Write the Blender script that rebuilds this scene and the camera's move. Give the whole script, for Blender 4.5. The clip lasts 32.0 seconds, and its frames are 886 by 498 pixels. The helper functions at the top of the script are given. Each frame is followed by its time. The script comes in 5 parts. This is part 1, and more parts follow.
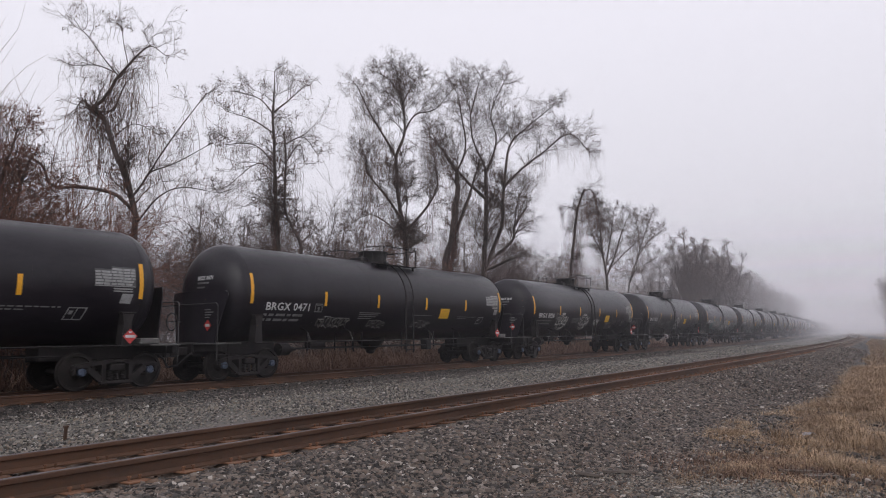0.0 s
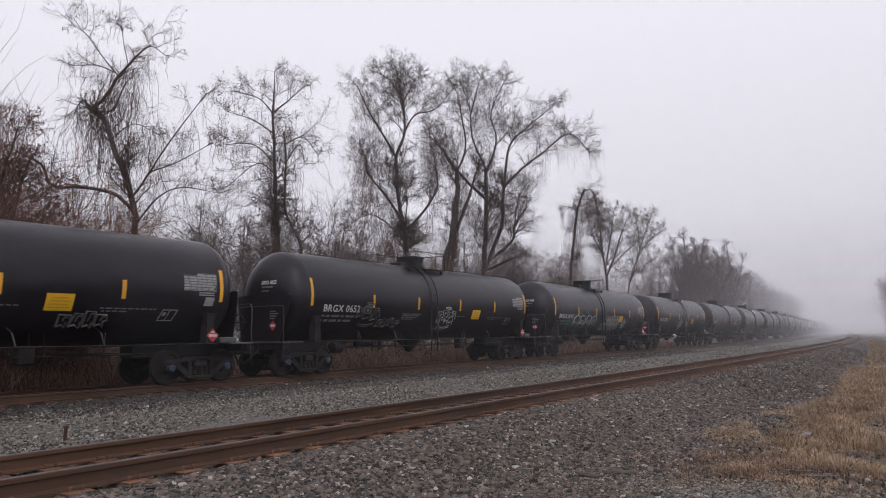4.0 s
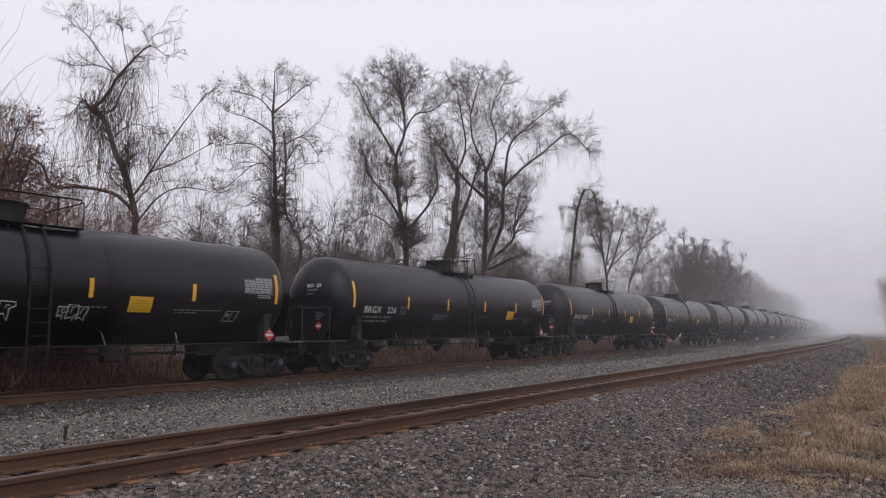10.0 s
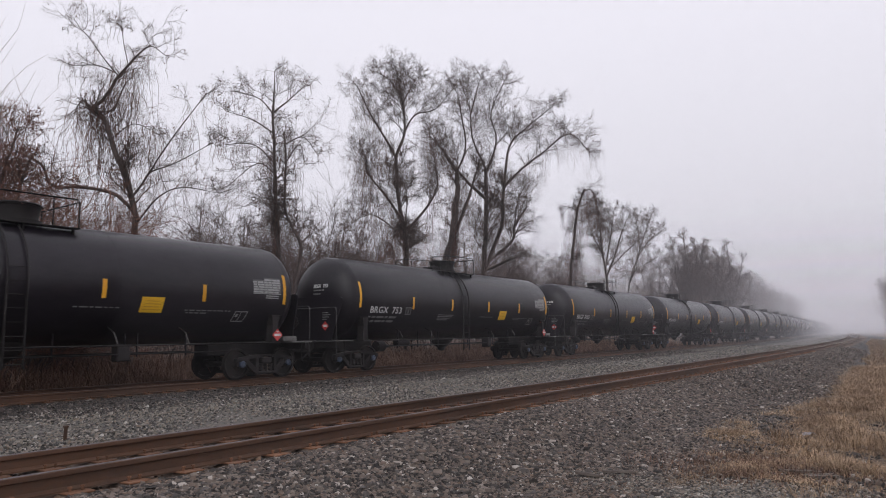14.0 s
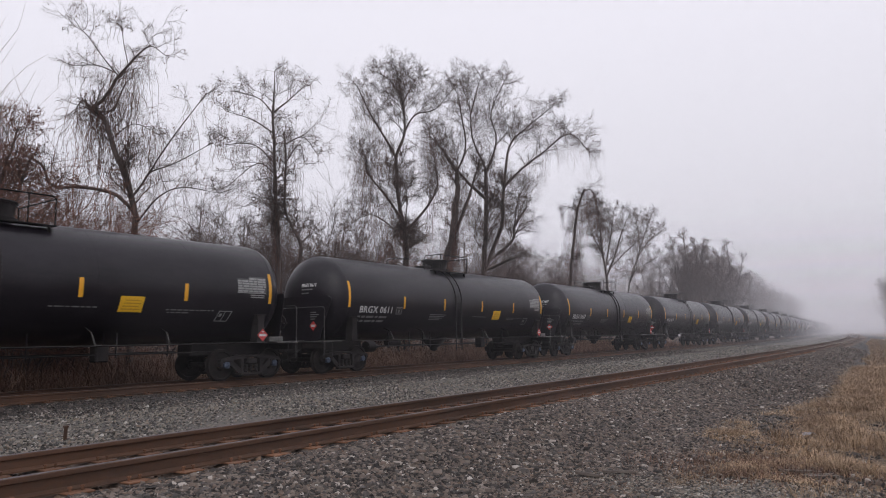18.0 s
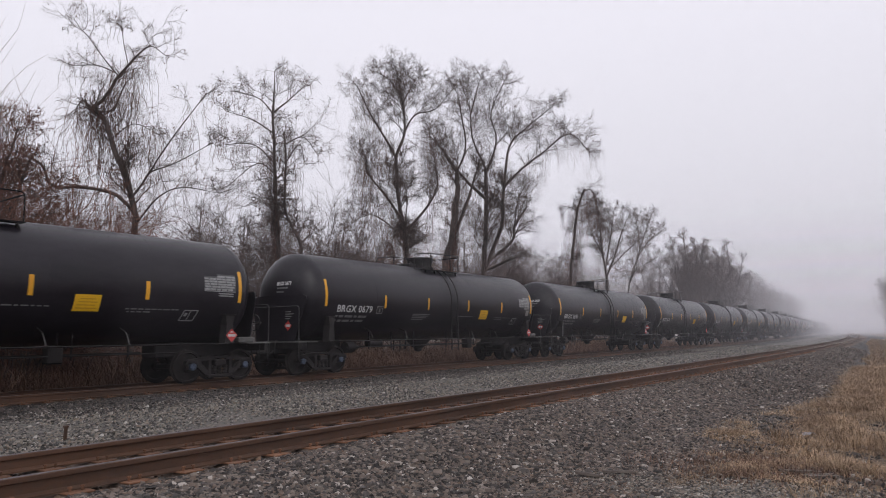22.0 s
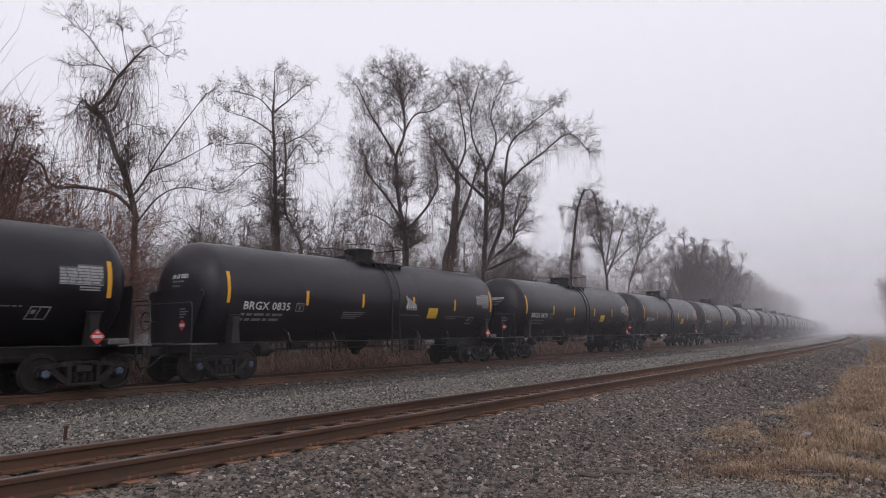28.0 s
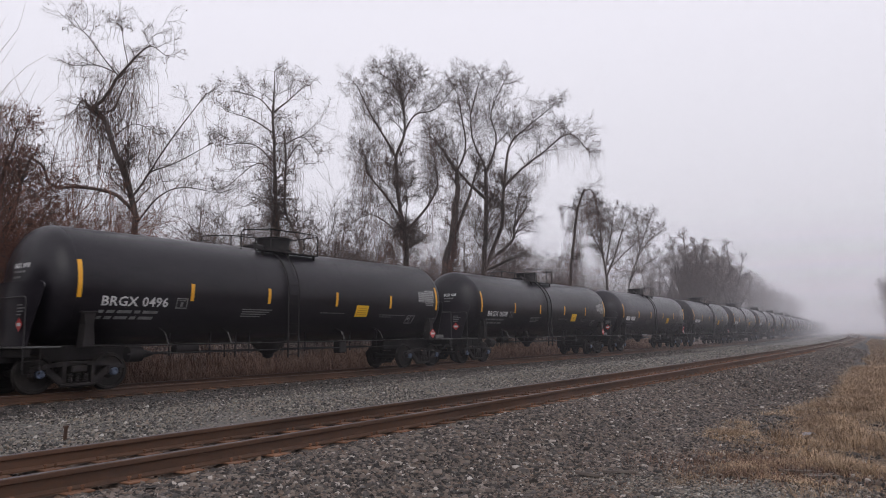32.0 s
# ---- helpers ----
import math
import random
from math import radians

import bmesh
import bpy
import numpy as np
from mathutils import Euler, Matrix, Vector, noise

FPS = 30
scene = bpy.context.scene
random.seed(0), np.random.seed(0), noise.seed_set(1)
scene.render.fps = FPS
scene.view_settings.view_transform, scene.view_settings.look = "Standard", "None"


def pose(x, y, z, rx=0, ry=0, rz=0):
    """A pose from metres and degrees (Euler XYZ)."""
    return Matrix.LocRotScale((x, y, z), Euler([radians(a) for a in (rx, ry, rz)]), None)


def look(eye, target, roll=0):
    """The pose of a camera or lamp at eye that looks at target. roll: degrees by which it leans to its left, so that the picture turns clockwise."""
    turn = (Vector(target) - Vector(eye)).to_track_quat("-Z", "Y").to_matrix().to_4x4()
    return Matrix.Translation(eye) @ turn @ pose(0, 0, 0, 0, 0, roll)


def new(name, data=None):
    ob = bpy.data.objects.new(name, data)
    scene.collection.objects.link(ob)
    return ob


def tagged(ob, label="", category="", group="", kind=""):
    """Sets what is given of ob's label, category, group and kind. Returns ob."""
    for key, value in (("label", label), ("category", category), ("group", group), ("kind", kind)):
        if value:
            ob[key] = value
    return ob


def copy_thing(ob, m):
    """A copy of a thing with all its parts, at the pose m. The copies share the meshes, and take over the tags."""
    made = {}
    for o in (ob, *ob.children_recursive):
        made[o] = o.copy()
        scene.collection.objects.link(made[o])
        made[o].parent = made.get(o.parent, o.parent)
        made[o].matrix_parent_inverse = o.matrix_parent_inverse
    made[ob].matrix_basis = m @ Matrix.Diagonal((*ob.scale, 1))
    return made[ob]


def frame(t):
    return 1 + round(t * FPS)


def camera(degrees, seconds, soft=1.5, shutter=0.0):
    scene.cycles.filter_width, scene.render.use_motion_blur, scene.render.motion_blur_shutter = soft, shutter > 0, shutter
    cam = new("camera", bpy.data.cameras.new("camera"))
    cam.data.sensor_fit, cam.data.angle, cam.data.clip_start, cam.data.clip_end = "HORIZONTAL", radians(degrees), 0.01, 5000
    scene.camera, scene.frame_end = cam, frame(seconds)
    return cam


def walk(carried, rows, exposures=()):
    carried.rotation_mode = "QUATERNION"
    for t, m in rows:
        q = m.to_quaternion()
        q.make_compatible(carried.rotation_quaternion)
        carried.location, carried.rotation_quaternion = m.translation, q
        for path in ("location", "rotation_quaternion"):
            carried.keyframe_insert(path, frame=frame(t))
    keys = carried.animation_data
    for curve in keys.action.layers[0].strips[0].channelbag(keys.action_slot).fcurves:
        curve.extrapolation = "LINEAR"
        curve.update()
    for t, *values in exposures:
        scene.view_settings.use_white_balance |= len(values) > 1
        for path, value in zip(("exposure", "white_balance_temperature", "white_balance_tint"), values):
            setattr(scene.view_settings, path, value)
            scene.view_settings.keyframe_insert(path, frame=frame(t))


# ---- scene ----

# ===== camera: on a tripod beside the line, it does not move =====
cam = camera(65.37, 32.0, soft=1.0, shutter=0.12)
EYE = Vector((0.0, 0.0, 1.071))
YAW, PITCH, ROLL = radians(30.142), radians(7.175), -0.844
_way = Vector((-math.sin(YAW) * math.cos(PITCH), math.cos(YAW) * math.cos(PITCH), math.sin(PITCH)))
CAM_POSE = look(EYE, EYE + _way, ROLL)
walk(cam, [(0.0, CAM_POSE), (32.0, CAM_POSE)], exposures=[(0.0, 0.0), (32.0, 0.0)])
scene.cycles.transparent_max_bounces = 96

# ===== world: a bright, even overcast over fog =====
world = bpy.data.worlds.new("overcast")
scene.world = world
world.use_nodes = True
_n, _l = world.node_tree.nodes, world.node_tree.links
_n.clear()
_out = _n.new("ShaderNodeOutputWorld")
_bg = _n.new("ShaderNodeBackground")
_sky = _n.new("ShaderNodeTexSky")
_sky.sky_type, _sky.sun_disc = "NISHITA", False
_sky.sun_elevation, _sky.sun_rotation = radians(38), radians(150)
_sky.dust_density = 6.0
_hsv = _n.new("ShaderNodeHueSaturation")
_hsv.inputs["Saturation"].default_value = 0.25
_hsv.inputs["Value"].default_value = 0.05
_l.new(_sky.outputs[0], _hsv.inputs["Color"])
_tc = _n.new("ShaderNodeTexCoord")
_sep = _n.new("ShaderNodeSeparateXYZ")
_l.new(_tc.outputs["Generated"], _sep.inputs[0])
_ramp = _n.new("ShaderNodeValToRGB")
_ramp.color_ramp.elements[0].position, _ramp.color_ramp.elements[0].color = 0.0, (0.648, 0.635, 0.70, 1)
_ramp.color_ramp.elements[1].position, _ramp.color_ramp.elements[1].color = 0.42, (0.925, 0.905, 1.0, 1)
_e = _ramp.color_ramp.elements.new(0.16)
_e.color = (0.803, 0.788, 0.868, 1)
_l.new(_sep.outputs["Z"], _ramp.inputs[0])
_mix = _n.new("ShaderNodeMix")
_mix.data_type = "RGBA"
_mix.inputs[0].default_value = 0.93
_l.new(_hsv.outputs[0], _mix.inputs[6])
_l.new(_ramp.outputs[0], _mix.inputs[7])
_l.new(_mix.outputs[2], _bg.inputs["Color"])
_bg.inputs["Strength"].default_value = 1.0
_l.new(_bg.outputs[0], _out.inputs[0])

sun = new("sun", bpy.data.lights.new("sun", "SUN"))
sun.data.energy, sun.data.angle, sun.data.color = 0.5, radians(40), (1.0, 0.98, 0.95)
sun.matrix_basis = look((20, -20, 40), (-6, 20, 0))


# ===== the line: a curve that straightens out far ahead =====
SPACING = 11.53                     # between the two tracks
Y1, KAP, SPIRAL, DX = 148.557, 0.00070374, 5.0, 0.856
FAR_Z = -0.143                      # railhead of the far track
U_MAX = 190.0
CANT = 0.047                        # the near track's outer rail stands higher


def track(s, off=0.0):
    """Place and heading on the line at s metres, off metres to its left."""
    u = max(Y1 - s, 0.0)
    c = min(u, U_MAX)
    if c < SPIRAL:
        th, x = KAP * c * c / (2 * SPIRAL), KAP * c ** 3 / (6 * SPIRAL)
    else:
        th = KAP * (c - SPIRAL / 2)
        x = KAP * SPIRAL ** 2 / 6 + KAP * SPIRAL / 2 * (c - SPIRAL) + KAP * (c - SPIRAL) ** 2 / 2
    x += max(u - U_MAX, 0.0) * math.tan(th)
    return -x - off * math.cos(th) + DX, s + off * math.sin(th), th


def on_track(s, off, z):
    x, y, th = track(s, off)
    return Matrix.Translation((x, y, z)) @ Matrix.Rotation(-th, 4, "Z")


def smooth01(a, b, v):
    t = min(max((v - a) / (b - a), 0.0), 1.0)
    return t * t * (3 - 2 * t)


def bed(off, s=0.0):
    """Height of the ground off metres to the left of the near track's centre."""
    lean = 0.207 - CANT * min(max(0.5 - off / 1.505, -0.4), 1.4)
    z = -lean
    if off < -1.45:
        z = -lean - 0.29 * smooth01(-1.45, -3.3, off)
    elif off > 1.45:
        z = -lean - 0.14 * smooth01(1.45, 2.7, off)
    z2 = FAR_Z - 0.225
    d = abs(off - SPACING)
    if d < 4.4 or off > SPACING:
        if off < SPACING:
            z = max(z, -0.365 + (z2 + 0.365) * smooth01(4.2, 1.5, d))
        else:
            z = z2 - 0.3 * smooth01(1.5, 3.0, d) + 0.75 * smooth01(3.4, 9.0, d)
    return z


# ===== materials =====
def nodes_of(name):
    m = bpy.data.materials.new(name)
    m.use_nodes = True
    n, l = m.node_tree.nodes, m.node_tree.links
    return m, n, l, n["Principled BSDF"]


def mix_rgb(n, l, fac, a, b, mode="MIX"):
    k = n.new("ShaderNodeMix")
    k.data_type, k.blend_type = "RGBA", mode
    for sock, v in ((k.inputs[0], fac), (k.inputs[6], a), (k.inputs[7], b)):
        if isinstance(v, (int, float)):
            sock.default_value = v
        elif isinstance(v, tuple):
            sock.default_value = (*v[:3], 1)
        else:
            l.new(v, sock)
    return k.outputs[2]


def noise_tex(n, l, scale, detail=4.0, rough=0.6, vec=None, stretch=None):
    t = n.new("ShaderNodeTexNoise")
    t.inputs["Scale"].default_value, t.inputs["Detail"].default_value = scale, detail
    t.inputs["Roughness"].default_value = rough
    if vec is None:
        vec = n.new("ShaderNodeTexCoord").outputs["Object"]
    if stretch:
        mp = n.new("ShaderNodeMapping")
        mp.inputs["Scale"].default_value = stretch
        l.new(vec, mp.inputs["Vector"])
        vec = mp.outputs[0]
    l.new(vec, t.inputs["Vector"])
    return t.outputs["Fac"]


def remap(n, l, v, a, b, c=0.0, d=1.0):
    k = n.new("ShaderNodeMapRange")
    for i, x in zip((1, 2, 3, 4), (a, b, c, d)):
        k.inputs[i].default_value = x
    l.new(v, k.inputs[0])
    return k.outputs[0]


def bump(n, l, bsdf, h, dist=0.01, strength=0.6):
    k = n.new("ShaderNodeBump")
    k.inputs["Distance"].default_value, k.inputs["Strength"].default_value = dist, strength
    l.new(h, k.inputs["Height"])
    l.new(k.outputs[0], bsdf.inputs["Normal"])


def surface(name, a, b, rough=0.6, metal=0.0, scale=3.0, fine=40.0, relief=0.003, stretch=None, island=0.0, per_object=0.0, spec=0.5, vary=0.12):
    """Two colours mixed by a coarse and a fine noise, with fine relief."""
    m, n, l, p = nodes_of(name)
    co = n.new("ShaderNodeTexCoord").outputs["Object"]
    big = noise_tex(n, l, scale, 5, 0.6, co, stretch)
    small = noise_tex(n, l, fine, 3, 0.6, co, stretch)
    mixed = mix_rgb(n, l, 0.35, big, small)
    col = mix_rgb(n, l, remap(n, l, mixed, 0.35, 0.65), a, b)
    for amount, node, out in ((island, "ShaderNodeNewGeometry", "Random Per Island"), (per_object, "ShaderNodeObjectInfo", "Random")):
        if amount:
            r = n.new(node).outputs[out]
            v = remap(n, l, r, 0, 1, 1 - amount, 1 + amount)
            hs = n.new("ShaderNodeHueSaturation")
            l.new(v, hs.inputs["Value"])
            l.new(col, hs.inputs["Color"])
            col = hs.outputs[0]
    l.new(col, p.inputs["Base Color"])
    l.new(remap(n, l, small, 0.3, 0.7, max(rough - vary, 0.03), min(rough + vary, 1)), p.inputs["Roughness"])
    p.inputs["Metallic"].default_value = metal
    p.inputs["Specular IOR Level"].default_value = spec
    if relief:
        bump(n, l, p, small, relief)
    return m


BLACK_PAINT = surface("black_tank_paint", (0.0086, 0.0072, 0.0098), (0.0182, 0.0156, 0.0202), 0.33, scale=0.8, fine=6, relief=0.0, stretch=(1, 0.35, 1), per_object=0.2, vary=0.05, spec=0.32)
BLACK_STEEL = surface("black_underframe", (0.011, 0.0096, 0.0104), (0.025, 0.0216, 0.022), 0.7, scale=2, fine=25, relief=0.002, spec=0.3)
TRUCK_STEEL = surface("grimy_cast_steel", (0.012, 0.0104, 0.011), (0.030, 0.025, 0.025), 0.8, scale=3, fine=30, relief=0.004, spec=0.3)
WHEEL_STEEL = surface("dark_wheel_steel", (0.010, 0.0086, 0.0086), (0.026, 0.021, 0.0195), 0.75, 0.0, scale=4, fine=30, relief=0.002, spec=0.3)
CAP_BLUE = surface("blue_bearing_cap", (0.035, 0.05, 0.085), (0.065, 0.085, 0.13), 0.5, scale=8, relief=0.001)
DULL_STEEL = surface("dull_rail_steel", (0.022, 0.021, 0.022), (0.05, 0.047, 0.047), 0.6, 0.1, scale=5, fine=40, relief=0)
YELLOW = surface("yellow_reflective_tape", (0.66, 0.31, 0.012), (0.75, 0.37, 0.02), 0.45, scale=3, fine=20, relief=0, per_object=0.12)
PLATE_YELLOW = surface("yellow_panel", (0.66, 0.37, 0.012), (0.75, 0.44, 0.016), 0.5, scale=4, relief=0, per_object=0.1)
WHITE_PAINT = surface("white_stencil_paint", (0.42, 0.42, 0.42), (0.62, 0.62, 0.62), 0.6, scale=5, fine=40, relief=0)
GREY_STENCIL = surface("dim_stencil_paint", (0.11, 0.11, 0.11), (0.22, 0.22, 0.22), 0.6, scale=6, fine=50, relief=0)
PANEL_GREY = surface("grey_data_panel", (0.20, 0.20, 0.20), (0.32, 0.32, 0.32), 0.6, scale=6, fine=40, relief=0)
PANEL_PRINT = surface("faded_panel_print", (0.46, 0.245, 0.012), (0.54, 0.29, 0.014), 0.5, scale=4, relief=0)
RED = surface("red_placard", (0.42, 0.03, 0.03), (0.50, 0.05, 0.045), 0.5, relief=0)
GRAF_SILVER = surface("silver_spray_paint", (0.11, 0.105, 0.105), (0.17, 0.16, 0.16), 0.55, scale=2.5, fine=14, relief=0)
GRAF_TEAL = surface("teal_spray_paint", (0.012, 0.075, 0.08), (0.04, 0.20, 0.20), 0.55, scale=3, fine=14, relief=0)
GRAF_WHITE = surface("white_spray_paint", (0.34, 0.33, 0.32), (0.5, 0.5, 0.48), 0.6, scale=4, relief=0)
GRAF_DIM = surface("faded_spray_paint", (0.07, 0.068, 0.066), (0.13, 0.125, 0.12), 0.6, scale=4, relief=0)
RUST = surface("rusted_rail_steel", (0.042, 0.024, 0.0165), (0.108, 0.053, 0.029), 0.8, 0.1, scale=1.2, fine=30, relief=0.003, stretch=(1, 0.3, 1))
RAIL_TOP = surface("worn_rail_head", (0.075, 0.06, 0.058), (0.125, 0.104, 0.102), 0.68, 0.1, scale=1.0, fine=40, relief=0.0, stretch=(1, 0.2, 1))
PLATE_RUST = surface("orange_rust", (0.10, 0.048, 0.026), (0.21, 0.098, 0.052), 0.9, scale=4, fine=40, relief=0.004, per_object=0.3)
TIE_WOOD = surface("creosoted_wood", (0.045, 0.033, 0.026), (0.12, 0.085, 0.065), 0.9, scale=2, fine=30, relief=0.006, stretch=(0.2, 1, 1), per_object=0.35)
BARK = surface("grey_brown_bark", (0.055, 0.043, 0.041), (0.125, 0.099, 0.093), 0.95, scale=4, fine=30, relief=0.02, stretch=(1, 1, 0.3))
TWIG = surface("twig_bark", (0.066, 0.044, 0.040), (0.125, 0.088, 0.078), 0.95, scale=1, fine=10, relief=0, island=0.3)
TWIG_RED = surface("reddish_twig", (0.115, 0.052, 0.04), (0.21, 0.098, 0.068), 0.95, scale=0.6, fine=10, relief=0, island=0.3)
VINE = surface("vine_stems", (0.068, 0.038, 0.031), (0.135, 0.073, 0.056), 0.95, scale=1, fine=10, relief=0, island=0.35)
WEATHERED = surface("weathered_board", (0.05, 0.04, 0.034), (0.19, 0.16, 0.135), 0.9, scale=3, fine=40, relief=0.006, stretch=(0.2, 1, 1))


def stone_material(name, lo, mid, hi):
    m, n, l, p = nodes_of(name)
    geo = n.new("ShaderNodeNewGeometry").outputs["Random Per Island"]
    r = n.new("ShaderNodeValToRGB")
    r.color_ramp.elements[0].color, r.color_ramp.elements[1].color = (*lo, 1), (*hi, 1)
    r.color_ramp.elements[1].position = 1.0
    for pos, k, tint in ((0.26, 0.34, (1.0, 0.98, 0.98)), (0.42, 0.9, (0.95, 1.0, 1.06)), (0.5, 0.7, (1.0, 1.0, 1.0)), (0.62, 1.25, (1.06, 0.98, 0.9)), (0.74, 1.55, (1.0, 1.0, 0.98)), (0.82, 1.1, (1.15, 0.95, 0.8)), (0.955, 2.1, (1.0, 0.99, 0.97))):
        r.color_ramp.elements.new(pos).color = (mid[0] * k * tint[0], mid[1] * k * tint[1], mid[2] * k * tint[2], 1)
    l.new(geo, r.inputs[0])
    small = noise_tex(n, l, 60, 3)
    col = mix_rgb(n, l, 0.5, r.outputs[0], mix_rgb(n, l, small, (0.25, 0.25, 0.25), (1.1, 1.08, 1.05)), "MULTIPLY")
    l.new(col, p.inputs["Base Color"])
    p.inputs["Roughness"].default_value = 0.85
    bump(n, l, p, small, 0.004)
    return m


STONE = stone_material("ballast_stone", (0.018, 0.015, 0.014), (0.120, 0.101, 0.089), (0.55, 0.51, 0.46))
STONE_RUST = stone_material("rust_stained_stone", (0.032, 0.021, 0.016), (0.11, 0.072, 0.050), (0.26, 0.19, 0.14))
STONE_PALE = stone_material("pale_gravel_stone", (0.035, 0.031, 0.029), (0.172, 0.16, 0.143), (0.5, 0.47, 0.43))
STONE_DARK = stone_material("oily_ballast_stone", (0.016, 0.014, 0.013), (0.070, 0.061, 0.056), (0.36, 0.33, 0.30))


def ground_material():
    """Ballast, pale gravel, dirt and dead-grass soil, told apart by the distance to the track."""
    m, n, l, p = nodes_of("ground")
    co = n.new("ShaderNodeTexCoord").outputs["Object"]
    at = n.new("ShaderNodeAttribute")
    at.attribute_name = "lateral"
    lat = at.outputs["Fac"]
    wob = noise_tex(n, l, 0.7, 4, 0.6, co)
    add = n.new("ShaderNodeMath")
    add.operation = "MULTIPLY_ADD"
    l.new(remap(n, l, wob, 0.25, 0.75, -1, 1), add.inputs[0])
    add.inputs[1].default_value = 0.45
    l.new(lat, add.inputs[2])
    w = add.outputs[0]
    vor = n.new("ShaderNodeTexVoronoi")
    vor.inputs["Scale"].default_value = 17
    l.new(co, vor.inputs["Vector"])
    rnd = n.new("ShaderNodeSeparateColor")
    l.new(vor.outputs["Color"], rnd.inputs[0])
    # falls off towards each cell's rim: shade between pebbles in the colour, also relief
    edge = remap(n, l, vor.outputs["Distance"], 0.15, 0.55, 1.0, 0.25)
    peb = n.new("ShaderNodeValToRGB")
    # pebble tones darkened for the shade in gaps under the loose stones
    peb.color_ramp.elements[0].color, peb.color_ramp.elements[1].color = (0.018, 0.016, 0.015, 1), (0.22, 0.20, 0.185, 1)
    peb.color_ramp.elements.new(0.5).color = (0.060, 0.053, 0.050, 1)
    peb.color_ramp.elements.new(0.85).color = (0.155, 0.136, 0.122, 1)
    l.new(rnd.outputs[0], peb.inputs[0])
    # multiplies the painted shade between pebbles into the ballast colour
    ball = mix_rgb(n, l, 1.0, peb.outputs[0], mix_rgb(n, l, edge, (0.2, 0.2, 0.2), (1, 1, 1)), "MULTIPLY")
    pale = mix_rgb(n, l, 0.5, ball, (0.20, 0.182, 0.162))
    dirt_n = noise_tex(n, l, 5, 6, 0.65, co)
    dirt = mix_rgb(n, l, dirt_n, (0.075, 0.058, 0.045), (0.16, 0.125, 0.098))
    soil = mix_rgb(n, l, dirt_n, (0.075, 0.05, 0.032), (0.17, 0.12, 0.075))
    litter = mix_rgb(n, l, dirt_n, (0.05, 0.033, 0.026), (0.14, 0.092, 0.07))
    rusty = mix_rgb(n, l, 0.55, ball, (0.15, 0.085, 0.05))

    def band(a, b):
        return remap(n, l, w, a, b)
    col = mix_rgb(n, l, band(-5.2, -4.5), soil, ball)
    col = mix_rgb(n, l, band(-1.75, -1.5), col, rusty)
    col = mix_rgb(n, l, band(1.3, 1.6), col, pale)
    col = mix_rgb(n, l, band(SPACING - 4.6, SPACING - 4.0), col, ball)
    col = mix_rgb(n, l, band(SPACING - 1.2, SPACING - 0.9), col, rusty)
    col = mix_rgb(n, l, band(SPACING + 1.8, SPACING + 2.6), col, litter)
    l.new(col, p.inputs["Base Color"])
    p.inputs["Roughness"].default_value = 0.95
    hgt = mix_rgb(n, l, 0.4, edge, dirt_n)
    bump(n, l, p, hgt, 0.03, 0.8)
    return m


GROUND = ground_material()


def grass_material(name, a, b):
    m, n, l, p = nodes_of(name)
    r = n.new("ShaderNodeNewGeometry").outputs["Random Per Island"]
    big = noise_tex(n, l, 1.7, 4)
    col = mix_rgb(n, l, r, a, b)
    col = mix_rgb(n, l, 0.8, col, mix_rgb(n, l, remap(n, l, big, 0.35, 0.65), (0.42, 0.36, 0.33), (1.25, 1.25, 1.2)), "MULTIPLY")
    l.new(col, p.inputs["Base Color"])
    p.inputs["Roughness"].default_value = 0.9
    return m


GRASS = grass_material("dead_grass", (0.15, 0.093, 0.06), (0.54, 0.395, 0.265))
BRUSH = grass_material("brown_brush", (0.09, 0.050, 0.037), (0.29, 0.18, 0.13))
DIRT = stone_material("dirt_crumb", (0.05, 0.036, 0.028), (0.115, 0.085, 0.066), (0.28, 0.22, 0.18))
CLOTH = surface("pale_litter", (0.24, 0.25, 0.29), (0.34, 0.35, 0.38), 0.7)
TALL_GRASS = grass_material("tall_dead_grass", (0.12, 0.074, 0.047), (0.43, 0.30, 0.19))
PALE_GRASS = grass_material("pale_dead_grass", (0.22, 0.17, 0.11), (0.40, 0.33, 0.23))
LEAF = grass_material("dead_leaf", (0.09, 0.05, 0.03), (0.2, 0.115, 0.07))


